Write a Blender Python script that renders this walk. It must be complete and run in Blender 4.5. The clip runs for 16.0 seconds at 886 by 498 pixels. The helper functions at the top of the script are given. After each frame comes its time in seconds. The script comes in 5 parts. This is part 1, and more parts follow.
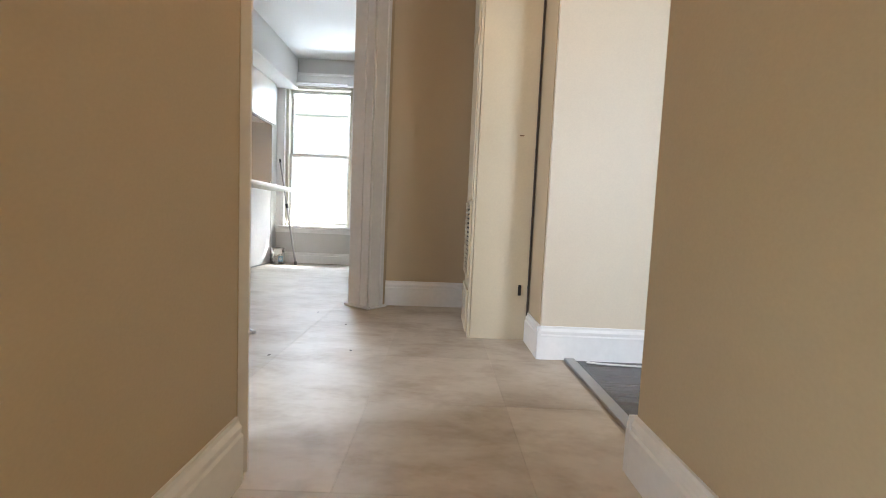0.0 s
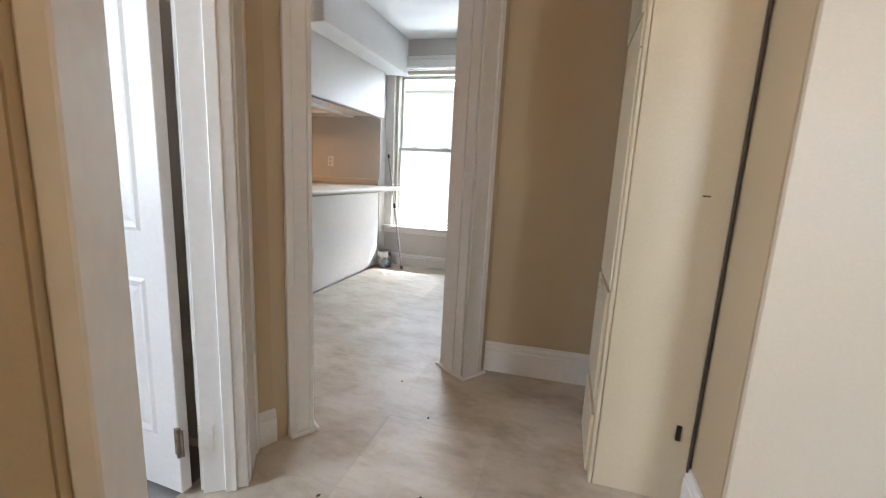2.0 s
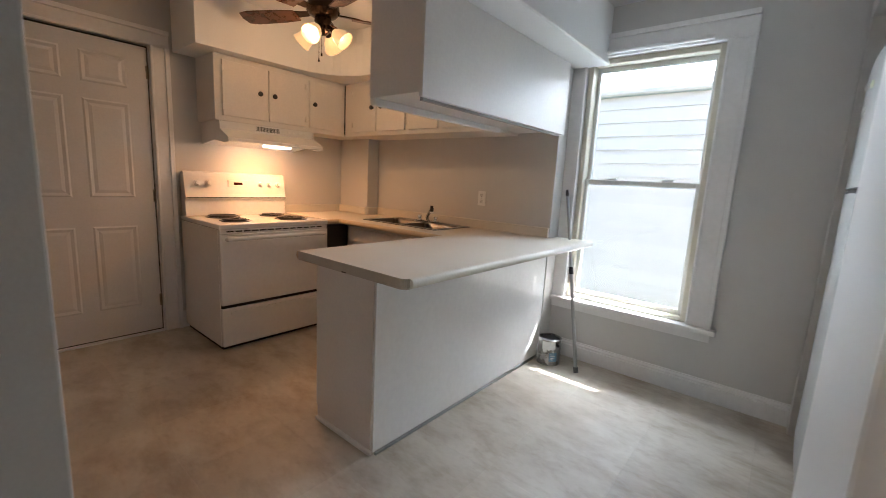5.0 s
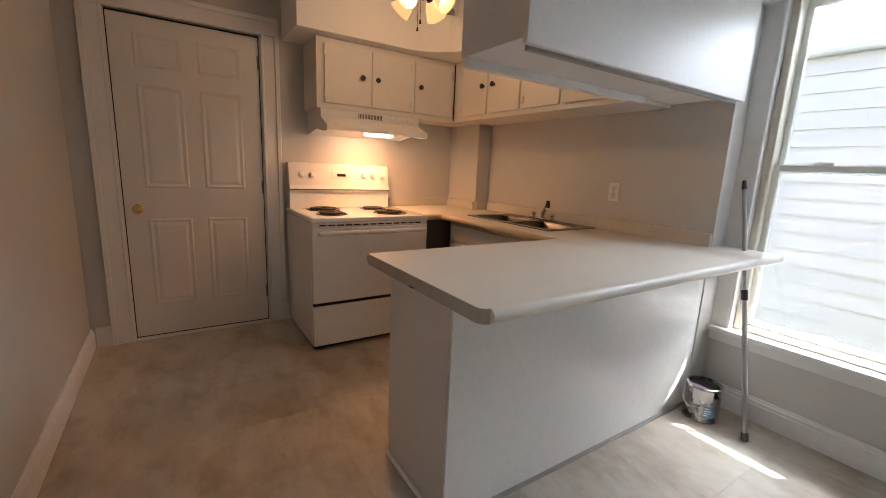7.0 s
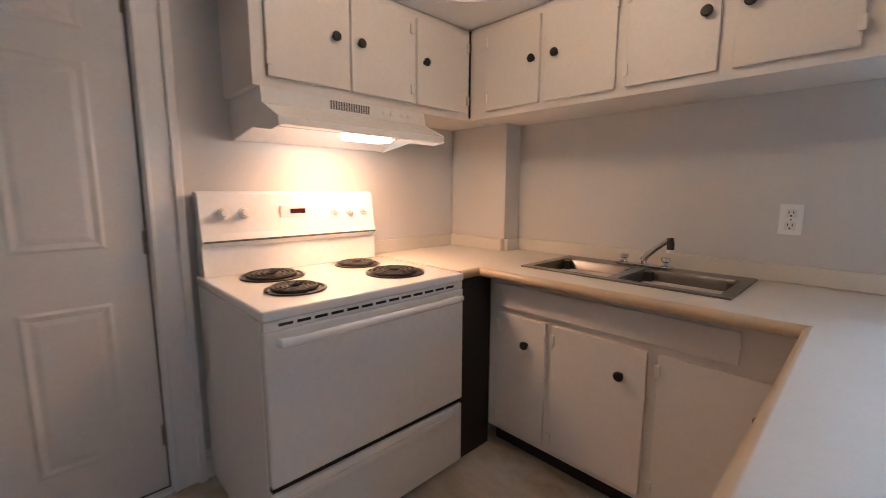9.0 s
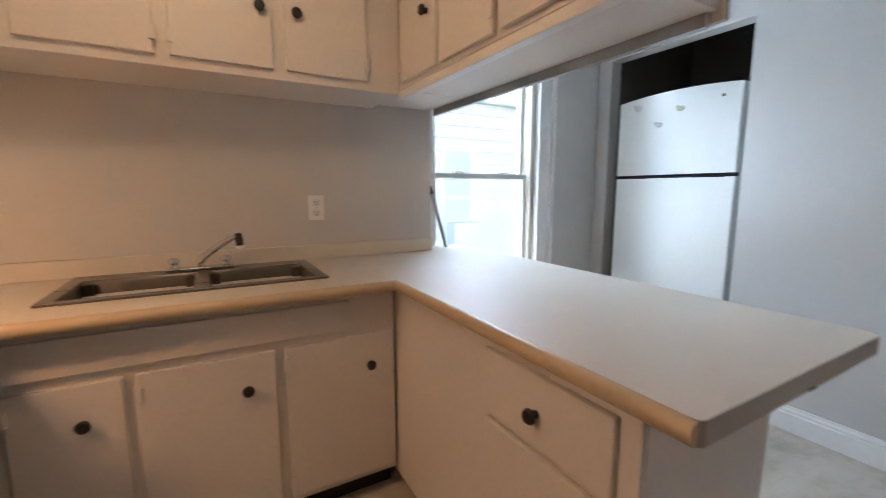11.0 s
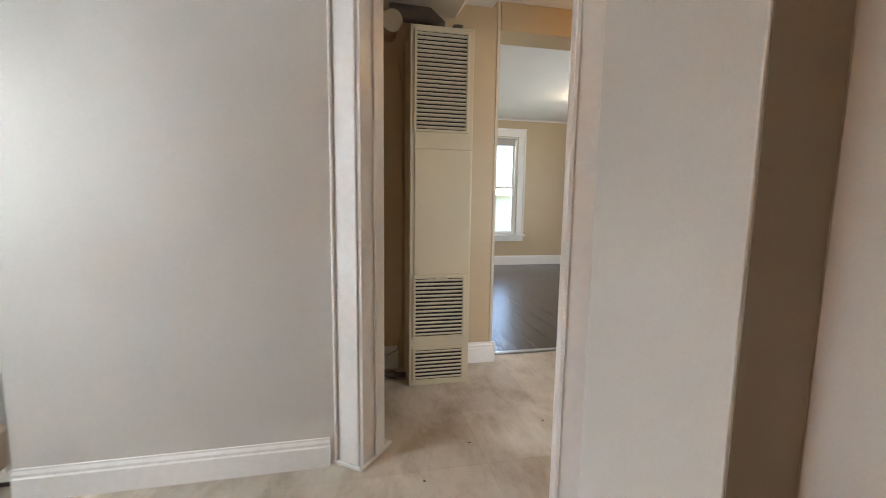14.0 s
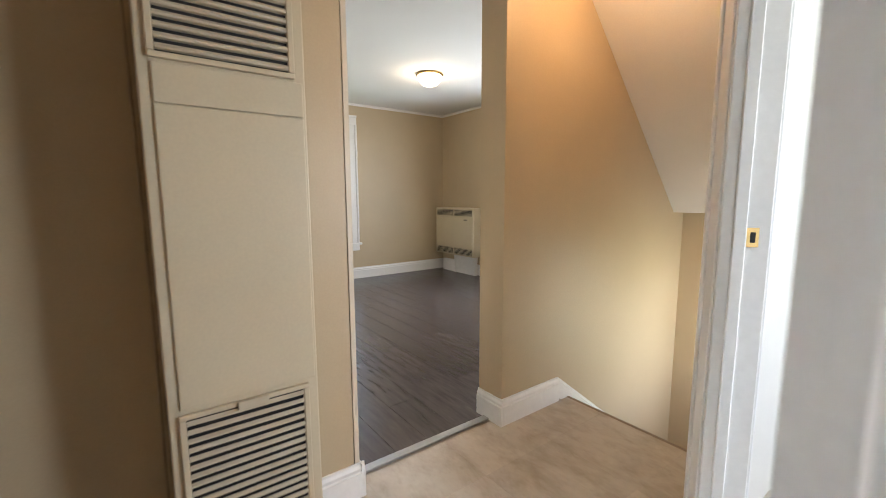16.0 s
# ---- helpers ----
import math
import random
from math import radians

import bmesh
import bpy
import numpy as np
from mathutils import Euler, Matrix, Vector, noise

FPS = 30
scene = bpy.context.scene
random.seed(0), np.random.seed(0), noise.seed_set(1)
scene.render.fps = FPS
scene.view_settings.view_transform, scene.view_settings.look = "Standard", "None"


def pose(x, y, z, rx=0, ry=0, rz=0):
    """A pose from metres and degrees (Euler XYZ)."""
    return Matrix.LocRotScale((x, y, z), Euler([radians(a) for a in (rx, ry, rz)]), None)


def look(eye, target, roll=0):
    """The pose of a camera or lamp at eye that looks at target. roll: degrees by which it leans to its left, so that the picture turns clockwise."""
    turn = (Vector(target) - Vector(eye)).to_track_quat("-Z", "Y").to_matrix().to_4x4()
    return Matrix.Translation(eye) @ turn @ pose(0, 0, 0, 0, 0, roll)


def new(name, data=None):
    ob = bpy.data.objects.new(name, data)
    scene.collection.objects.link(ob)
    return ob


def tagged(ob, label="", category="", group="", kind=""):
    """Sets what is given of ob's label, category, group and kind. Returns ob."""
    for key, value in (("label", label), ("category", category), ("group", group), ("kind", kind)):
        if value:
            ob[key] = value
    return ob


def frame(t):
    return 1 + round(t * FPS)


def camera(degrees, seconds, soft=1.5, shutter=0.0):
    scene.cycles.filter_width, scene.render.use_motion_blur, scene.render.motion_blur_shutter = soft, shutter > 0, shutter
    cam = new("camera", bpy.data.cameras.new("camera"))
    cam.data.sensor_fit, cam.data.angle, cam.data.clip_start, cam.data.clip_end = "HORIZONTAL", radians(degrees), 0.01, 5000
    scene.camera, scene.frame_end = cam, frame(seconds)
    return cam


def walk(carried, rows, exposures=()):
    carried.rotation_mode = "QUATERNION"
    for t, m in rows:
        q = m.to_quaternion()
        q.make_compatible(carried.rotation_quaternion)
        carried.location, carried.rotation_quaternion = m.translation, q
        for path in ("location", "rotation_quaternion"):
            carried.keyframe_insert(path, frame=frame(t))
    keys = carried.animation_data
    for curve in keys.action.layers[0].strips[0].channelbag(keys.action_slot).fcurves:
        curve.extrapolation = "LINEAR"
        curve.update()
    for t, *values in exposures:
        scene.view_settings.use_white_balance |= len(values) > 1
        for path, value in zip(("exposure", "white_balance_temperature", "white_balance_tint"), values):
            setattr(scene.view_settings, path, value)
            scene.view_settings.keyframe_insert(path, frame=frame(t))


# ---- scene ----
cam = camera(94.0, 16.0, 0.8, 0.3)
PATH = [
    (0, (0.189, 0.305, 0.608), (0.205, 2.3, 0.466), 2.5),
    (0.5, (0.247, 0.471, 0.706), (0.119, 2.452, 0.468), 2.4),
    (1, (0.232, 0.654, 0.793), (-0.043, 2.608, 0.467), 2.4),
    (1.5, (0.203, 0.824, 0.941), (-0.177, 2.755, 0.581), 2.9),
    (2, (0.173, 0.983, 1.074), (-0.373, 2.873, 0.713), 2.9),
    (2.5, (0.106, 1.106, 1.144), (-0.573, 2.948, 0.763), 2.9),
    (3, (0.056, 1.275, 1.233), (-0.707, 3.067, 0.779), 2.8),
    (3.5, (-0.029, 1.558, 1.276), (-0.878, 3.308, 0.809), 2.8),
    (4, (-0.16, 1.93, 1.29), (-1.134, 3.618, 0.841), 3.3),
    (4.5, (-0.399, 2.255, 1.28), (-1.49, 3.895, 0.937), 3.1),
    (5, (-0.519, 2.458, 1.272), (-1.778, 3.977, 0.945), 3.0),
    (5.2, (-0.543, 2.538, 1.273), (-1.869, 3.997, 0.937), 2.9),
    (7.3, (-0.956, 2.929, 1.243), (-2.611, 3.987, 0.868), 2.5),
    (7.5, (-1.093, 2.957, 1.255), (-2.75, 4.017, 0.896), 2.5),
    (8, (-1.449, 3.027, 1.258), (-3.122, 4.071, 0.926), 1.8),
    (8.2, (-1.61, 3.054, 1.264), (-3.281, 4.103, 0.941), 1.4),
    (10.3, (-2.873, 3.318, 1.226), (-2.858, 5.301, 0.97), -1.3),
    (10.5, (-2.902, 3.3, 1.236), (-2.578, 5.256, 0.972), -1.4),
    (11, (-2.891, 3.227, 1.226), (-1.914, 4.949, 0.946), -0.0),
    (11.5, (-2.851, 3.165, 1.22), (-1.509, 4.622, 0.948), 1.0),
    (12, (-2.795, 3.151, 1.218), (-1.173, 4.293, 0.964), 0.9),
    (12.5, (-2.663, 3.149, 1.216), (-0.821, 3.886, 0.96), 0.5),
    (13, (-2.508, 3.09, 1.226), (-0.548, 3.375, 0.95), 0.3),
    (13.5, (-2.344, 3.041, 1.219), (-0.366, 2.958, 0.937), 0.9),
    (14, (-2.139, 3.117, 1.176), (-0.197, 2.701, 0.941), 0.8),
    (14.5, (-1.855, 3.021, 1.224), (0.037, 2.429, 0.959), 0.9),
    (15, (-1.523, 2.963, 1.242), (0.289, 2.155, 0.986), 0.4),
    (15.5, (-1.165, 2.904, 1.248), (0.545, 1.895, 1.006), 0.4),
    (16, (-0.85, 2.817, 1.258), (0.745, 1.636, 1.007), -0.2),
]
EXPOSURES = [(0, 3.98, 5850, 11), (1.5, 3.85, 5800, 12), (2.5, 3.83, 5950, 12), (3.1, 3.8, 5800, 12), (3.6, 3.62, 5800, 12), (4, 3.72, 5700, 11), (4.5, 3.4, 5900, 12), (5, 3.25, 5800, 12), (7.3, 3.2, 6000, 14), (7.6, 3.28, 5950, 14), (8, 3.6, 5550, 14), (10.3, 3.55, 4250, 0), (10.6, 3.52, 4500, 3), (11, 3.5, 5300, 10), (11.5, 3.55, 5500, 12), (12.5, 3.4, 5750, 12), (13, 3.55, 6300, 12), (14.0, 3.85, 6300, 12), (14.5, 3.98, 5950, 10), (15.0, 4.0, 6000, 10), (15.4, 4.0, 6250, 14), (16, 4.12, 6100, 12)]
walk(cam, [(t, look(eye, target, roll)) for t, eye, target, roll in PATH], EXPOSURES)

# ---- world, sun and lamps ----
world = bpy.data.worlds.new("world")
scene.world = world
world.use_nodes = True
wn = world.node_tree
sky = wn.nodes.new("ShaderNodeTexSky")
sky.sky_type, sky.sun_disc = "NISHITA", False
sky.sun_elevation, sky.sun_rotation = radians(50.4), radians(30.5)
wn.links.new(sky.outputs[0], wn.nodes["Background"].inputs[0])
wn.nodes["Background"].inputs[1].default_value = 0.068


def lamp(name, kind, energy, colour, matrix, **kw):
    data = bpy.data.lights.new(name, kind)
    data.energy, data.color = energy, colour
    if "size" in kw:
        data.shape, data.size, data.size_y = "RECTANGLE", kw["size"], kw["size_y"]
    if "radius" in kw:
        data.shadow_soft_size = kw["radius"]
    if "angle" in kw:
        data.angle = kw["angle"]
    ob = new(name, data)
    ob.matrix_world = matrix
    return ob


DAY = (0.93, 0.97, 1.0)
SHADEDAY = (0.89, 0.955, 0.98)
lamp("sun", "SUN", 4.0, (1.0, 0.95, 0.88), look((4.38, 11.98, 14), (-1.5, 2.0, 0)), angle=radians(0.5))
# Added area lamps stand in for daylight, outside windows or in unseen openings
lamp("kitchen_window_daylight", "AREA", 9.5, SHADEDAY, look((-1.65, 6.5, 2.47), (-1.25, 3.2, 0.95)), size=2.4, size_y=0.4)
# Unseen lamp below sill level, added to lift the fridge wall
lamp("kitchen_window_bounce", "AREA", 7.5, SHADEDAY, look((-2.3, 6.9, -0.15), (-0.5, 3.6, 1.9)), size=1.4, size_y=0.4)
# Side window is assumed and unseen; lamp added in its opening
lamp("living_side_window_daylight", "AREA", 4.2, DAY, look((2.4, -1.63, 1.45), (2.0, 1.85, 1.0)), size=1.1, size_y=1.7)
lamp("bath_window_daylight", "AREA", 3.0, DAY, look((-2.33, 0.45, 1.4), (-1.0, 1.8, 0.8)), size=0.6, size_y=1.0)
# No stair window is known; lamp added to brighten the stair wall
lamp("stair_window_daylight", "AREA", 0.7, (1.0, 0.94, 0.86), look((-0.285, -0.38, 0.25), (0.69, -0.42, 0.1)), size=0.68, size_y=1.05)
lamp("living_window_daylight", "AREA", 4, DAY, look((5.8, 0.64, 2.64), (0.6, 1.2, 0.5)), size=1.2, size_y=0.4)
# the lamps that burn
lamp("hood_bulb", "AREA", 0.75, (1.0, 0.40, 0.11), look((-3.80, 4.2, 1.452), (-3.9, 4.2, 0.0)), size=0.08, size_y=0.26)
for gx, gy in ((-3.105, 4.06), (-2.965, 4.02), (-2.93, 4.16), (-3.06, 4.20)):
    lamp("fan_bulb", "POINT", 0.17, (1.0, 0.55, 0.25), pose(gx, gy, 2.135), radius=0.03)
lamp("hall_bulb", "POINT", 0.64, (1.0, 0.54, 0.22), pose(0.25, 0.95, 2.36), radius=0.07)
lamp("living_bulb", "POINT", 0.65, (1.0, 0.74, 0.46), pose(3.17, 0.02, 2.50), radius=0.07)

# ---- materials ----
def node(nt, kind, **kw):
    n = nt.nodes.new(kind)
    for k, v in kw.items():
        n.inputs[k].default_value = v
    return n


def mat(name, a, b=None, rough=0.5, large=1.5, fine=90, bump=0.05, metal=0.0, stretch=(1, 1, 1), spread=0.0, coat=0.0, rvar=0.1):
    """Two colours mixed by a coarse noise, a fine grain in colour and relief, and roughness that wanders."""
    m = bpy.data.materials.new(name)
    m.use_nodes = True
    nt = m.node_tree
    p = nt.nodes["Principled BSDF"]
    p.inputs["Metallic"].default_value = metal
    p.inputs["Coat Weight"].default_value = coat
    b = b or tuple(c * 0.9 for c in a)
    geo = nt.nodes.new("ShaderNodeNewGeometry")
    mp = node(nt, "ShaderNodeMapping", Scale=stretch)
    nt.links.new(geo.outputs["Position"], mp.inputs["Vector"])
    n1 = node(nt, "ShaderNodeTexNoise", Scale=large, Detail=5.0, Roughness=0.6)
    n2 = node(nt, "ShaderNodeTexNoise", Scale=fine, Detail=3.0)
    for n in (n1, n2):
        nt.links.new(mp.outputs[0], n.inputs["Vector"])
    ramp = nt.nodes.new("ShaderNodeValToRGB")
    ramp.color_ramp.elements[0].position, ramp.color_ramp.elements[1].position = 0.33, 0.67
    ramp.color_ramp.elements[0].color, ramp.color_ramp.elements[1].color = (*b, 1), (*a, 1)
    nt.links.new(n1.outputs["Fac"], ramp.inputs[0])
    hsv = node(nt, "ShaderNodeHueSaturation", Saturation=1.0)
    nt.links.new(ramp.outputs[0], hsv.inputs["Color"])
    grain = node(nt, "ShaderNodeMapRange")
    grain.inputs["To Min"].default_value, grain.inputs["To Max"].default_value = 0.94, 1.06
    nt.links.new(n2.outputs["Fac"], grain.inputs["Value"])
    last = grain.outputs[0]
    if spread:
        info = nt.nodes.new("ShaderNodeObjectInfo")
        r = node(nt, "ShaderNodeMapRange")
        r.inputs["To Min"].default_value, r.inputs["To Max"].default_value = 1 - spread, 1 + spread
        nt.links.new(info.outputs["Random"], r.inputs["Value"])
        mul = nt.nodes.new("ShaderNodeMath")
        mul.operation = "MULTIPLY"
        nt.links.new(last, mul.inputs[0]), nt.links.new(r.outputs[0], mul.inputs[1])
        last = mul.outputs[0]
    nt.links.new(last, hsv.inputs["Value"])
    nt.links.new(hsv.outputs[0], p.inputs["Base Color"])
    rr = node(nt, "ShaderNodeMapRange")
    rr.inputs["To Min"].default_value, rr.inputs["To Max"].default_value = max(rough - rvar, 0.02), min(rough + rvar, 1)
    nt.links.new(n1.outputs["Fac"], rr.inputs["Value"])
    nt.links.new(rr.outputs[0], p.inputs["Roughness"])
    if bump:
        bp = node(nt, "ShaderNodeBump", Strength=bump, Distance=0.004)
        nt.links.new(n2.outputs["Fac"], bp.inputs["Height"])
        nt.links.new(bp.outputs[0], p.inputs["Normal"])
    return m


def glow(name, colour, strength, base=(0.85, 0.8, 0.72)):
    m = bpy.data.materials.new(name)
    m.use_nodes = True
    p = m.node_tree.nodes["Principled BSDF"]
    p.inputs["Base Color"].default_value = (*base, 1)
    p.inputs["Emission Color"].default_value = (*colour, 1)
    p.inputs["Emission Strength"].default_value = strength
    p.inputs["Roughness"].default_value = 0.3
    return m


def clear(name, tint=(0.96, 0.98, 0.98), rough=0.0):
    m = bpy.data.materials.new(name)
    m.use_nodes = True
    p = m.node_tree.nodes["Principled BSDF"]
    p.inputs["Base Color"].default_value = (*tint, 1)
    p.inputs["Transmission Weight"].default_value = 1.0
    p.inputs["Roughness"].default_value, p.inputs["IOR"].default_value = rough, 1.45
    return m


GREY = mat("grey_wall_paint", (0.60, 0.585, 0.555), (0.555, 0.54, 0.51), 0.42, 1.2, 160, 0.06)
TAN = mat("tan_wall_paint", (0.52, 0.415, 0.27), (0.48, 0.38, 0.247), 0.45, 1.2, 160, 0.06)
BEIGE = mat("cream_wall_paint", (0.66, 0.58, 0.45), (0.62, 0.54, 0.42), 0.45, 1.2, 160, 0.06)
TRIM = mat("white_gloss_trim", (0.80, 0.79, 0.77), (0.78, 0.77, 0.75), 0.33, 2.5, 35, 0.14, rvar=0.03)
CEIL = mat("white_ceiling_paint", (0.80, 0.80, 0.79), (0.77, 0.77, 0.76), 0.8, 1.0, 120, 0.08)
CAB = mat("painted_cabinet_white", (0.73, 0.70, 0.66), (0.705, 0.675, 0.635), 0.5, 2.5, 70, 0.1, rvar=0.03)
DOORW = mat("white_door_paint", (0.74, 0.72, 0.69), (0.70, 0.68, 0.65), 0.34, 2.0, 80, 0.06)


def vinyl(name):
    """Weathered beige sheet: broad clouds, smeared medium blotches and small dark scuffs."""
    m = mat(name, (0.61, 0.555, 0.475), (0.48, 0.425, 0.35), 0.48, 1.6, 30, 0.04, stretch=(1, 1.4, 1), spread=0.05, rvar=0.06)
    nt = m.node_tree
    p = nt.nodes["Principled BSDF"]
    p.inputs["Specular IOR Level"].default_value = 0.4
    base = p.inputs["Base Color"].links[0].from_socket
    geo = nt.nodes.new("ShaderNodeNewGeometry")
    last = base
    for scale, stretch, lo, hi, tint in ((3.2, (1, 1.7, 1), 0.44, 0.70, (0.69, 0.63, 0.56, 1)), (13, (1, 2.2, 1), 0.52, 0.78, (0.88, 0.85, 0.81, 1)), (46, (1, 3, 1), 0.72, 0.80, (0.6, 0.55, 0.5, 1))):
        mp = node(nt, "ShaderNodeMapping", Scale=stretch, Rotation=(0, 0, 0.5))
        nt.links.new(geo.outputs["Position"], mp.inputs["Vector"])
        nz = node(nt, "ShaderNodeTexNoise", Scale=scale, Detail=4.0, Roughness=0.62, Distortion=0.2)
        nt.links.new(mp.outputs[0], nz.inputs["Vector"])
        r = node(nt, "ShaderNodeMapRange")
        r.inputs["From Min"].default_value, r.inputs["From Max"].default_value = lo, hi
        nt.links.new(nz.outputs["Fac"], r.inputs["Value"])
        mx = nt.nodes.new("ShaderNodeMixRGB")
        mx.blend_type = "MULTIPLY"
        mx.inputs[2].default_value = tint
        nt.links.new(r.outputs[0], mx.inputs[0]), nt.links.new(last, mx.inputs[1])
        last = mx.outputs[0]
    nt.links.new(last, p.inputs["Base Color"])
    return m


VINYL = vinyl("beige_vinyl_tile")
JOINT = mat("tile_joint", (0.42, 0.37, 0.31), (0.34, 0.30, 0.25), 0.5)
PLANK = mat("dark_laminate", (0.085, 0.068, 0.064), (0.042, 0.033, 0.032), 0.26, 3.0, 60, 0.04, stretch=(1.2, 9, 1), spread=0.16, rvar=0.03)
UNDER = mat("dark_underlay", (0.02, 0.018, 0.018), None, 0.7)
BATHT = mat("grey_bath_tile", (0.25, 0.24, 0.235), (0.19, 0.185, 0.18), 0.4, 3, 60, 0.05, spread=0.08)
ENAMEL = mat("white_enamel", (0.80, 0.795, 0.775), (0.785, 0.78, 0.76), 0.16, 1.5, 40, 0.0, coat=0.3, rvar=0.04)
FRIDGE = mat("white_textured_steel", (0.78, 0.79, 0.76), (0.76, 0.77, 0.74), 0.2, 1.5, 220, 0.08, coat=0.2, rvar=0.05)
LAMIN = mat("white_laminate_top", (0.65, 0.605, 0.52), (0.61, 0.565, 0.48), 0.52, 3, 140, 0.03, rvar=0.06)
# Laminate darkened for the shadow on the south-facing worktop end
STRIP = mat("worn_laminate_end_strip", (0.45, 0.405, 0.335), (0.40, 0.36, 0.295), 0.4, 5, 90, 0.04)
EDGE = mat("tan_laminate_edge", (0.56, 0.44, 0.28), (0.50, 0.39, 0.25), 0.35, 3, 60, 0.03)
STEEL = mat("brushed_steel", (0.27, 0.255, 0.235), (0.20, 0.19, 0.175), 0.3, 4, 90, 0.05, metal=1.0, stretch=(1, 12, 1))
# Darker copy of the steel, with the bowls' inner shade in its colour
BOWL = mat("worn_steel_bowl", (0.17, 0.155, 0.14), (0.12, 0.11, 0.1), 0.32, 6, 90, 0.05, metal=1.0)
CHROME = mat("chrome", (0.72, 0.72, 0.72), (0.68, 0.68, 0.68), 0.1, 4, 60, 0.0, metal=1.0, rvar=0.05)
BRASS = mat("polished_brass", (0.78, 0.56, 0.24), (0.70, 0.48, 0.2), 0.18, 6, 60, 0.0, metal=1.0, rvar=0.06)
HINGE = mat("tarnished_hinge_metal", (0.30, 0.26, 0.20), (0.18, 0.15, 0.11), 0.45, 30, 120, 0.1, metal=0.8)
BLACK = mat("black_knob", (0.014, 0.012, 0.011), (0.009, 0.008, 0.008), 0.5, 8, 60, 0.02)
COIL = mat("burner_coil", (0.03, 0.024, 0.022), (0.018, 0.015, 0.014), 0.5, 20, 60, 0.1)
# Near-black that stands in for shade in gaps, slots and recesses
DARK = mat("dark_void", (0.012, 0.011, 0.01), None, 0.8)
# Dark wall colour that carries the recess shade behind the fridge wall
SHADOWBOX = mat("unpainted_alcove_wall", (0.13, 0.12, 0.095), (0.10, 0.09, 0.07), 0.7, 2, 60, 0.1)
CREAM = mat("cream_heater_enamel", (0.60, 0.52, 0.37), (0.56, 0.485, 0.345), 0.35, 1.6, 120, 0.03)
SLAT = mat("cream_heater_slat", (0.55, 0.485, 0.36), (0.49, 0.43, 0.32), 0.4, 6, 80, 0.03)
PIPE = mat("rusty_black_pipe", (0.075, 0.05, 0.035), (0.03, 0.024, 0.02), 0.65, 12, 60, 0.3)
DUCT = mat("tan_painted_duct", (0.36, 0.285, 0.19), (0.30, 0.235, 0.15), 0.5, 6, 60, 0.1)
PLATE = mat("white_plastic_plate", (0.80, 0.79, 0.76), (0.77, 0.76, 0.73), 0.3, 8, 60, 0.0)
COLSHADE = mat("dark_taupe_wall_paint", (0.24, 0.22, 0.185), (0.215, 0.2, 0.165), 0.5, 1.2, 160, 0.06)
RUST = mat("rust_scratch", (0.20, 0.10, 0.04), (0.10, 0.055, 0.025), 0.7, 60)
RECEPT = mat("pale_receptacle", (0.70, 0.69, 0.66), (0.66, 0.65, 0.62), 0.4, 8, 60, 0.0)
SLOT = mat("dark_outlet_slot", (0.08, 0.075, 0.07), None, 0.5)
VINYLW = mat("almond_window_vinyl", (0.62, 0.585, 0.48), (0.57, 0.535, 0.43), 0.4, 4, 60, 0.02)
SASHW = mat("white_window_vinyl", (0.76, 0.76, 0.73), (0.72, 0.72, 0.69), 0.35, 4, 60, 0.02)
GLASS = clear("window_glass")
TIN = mat("paint_can_tin", (0.40, 0.39, 0.37), (0.26, 0.25, 0.24), 0.28, 14, 60, 0.05, metal=0.9)
SPILL = mat("dried_white_paint", (0.80, 0.80, 0.79), (0.74, 0.74, 0.73), 0.45, 20, 80, 0.2)
CANBLUE = mat("blue_can_label", (0.16, 0.30, 0.42), (0.12, 0.22, 0.32), 0.4, 20)
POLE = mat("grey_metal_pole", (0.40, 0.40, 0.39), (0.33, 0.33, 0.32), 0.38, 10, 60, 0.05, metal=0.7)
WOOD = mat("dark_walnut_blade", (0.10, 0.04, 0.02), (0.05, 0.02, 0.012), 0.28, 4, 60, 0.05, stretch=(3, 3, 1))
BRONZE = mat("dark_bronze", (0.05, 0.03, 0.02), (0.03, 0.018, 0.012), 0.25, 5, 60, 0.0, metal=0.9)
SHADE = glow("lit_amber_glass", (1.0, 0.58, 0.24), 0.07, (0.45, 0.30, 0.16))
BULB = glow("lit_bulb", (1.0, 0.72, 0.4), 1.5)
HOODL = glow("lit_hood_lens", (1.0, 0.85, 0.62), 1.8)
DOME = glow("lit_ceiling_dome", (1.0, 0.8, 0.52), 0.45)
MARBLE = mat("marble_vanity_top", (0.74, 0.72, 0.70), (0.45, 0.43, 0.42), 0.2, 7, 60, 0.0, rvar=0.04)
VANITY = mat("grey_vanity_paint", (0.27, 0.29, 0.31), (0.24, 0.26, 0.28), 0.4)
BATHW = mat("white_bath_wall", (0.72, 0.69, 0.64), (0.69, 0.66, 0.61), 0.45, 1.2, 140, 0.05)
STEP = mat("worn_stair_tread", (0.30, 0.23, 0.16), (0.21, 0.16, 0.11), 0.5, 3, 60, 0.06)
SIDING = mat("white_siding", (0.70, 0.62, 0.585), (0.66, 0.585, 0.55), 0.55, 1.5, 60, 0.05, spread=0.03)
ROOF = mat("grey_shingle", (0.50, 0.50, 0.50), (0.42, 0.42, 0.42), 0.85, 6, 40, 0.3)
# Pane colour lightened to stand for sky reflection and outdoor glare
OUTGLASS = mat("pale_house_glass", (0.52, 0.51, 0.51), (0.46, 0.45, 0.45), 0.08, 2, 40, 0.0, rvar=0.04)
ACW = mat("air_conditioner_white", (0.7, 0.7, 0.68), (0.64, 0.64, 0.62), 0.45, 6)
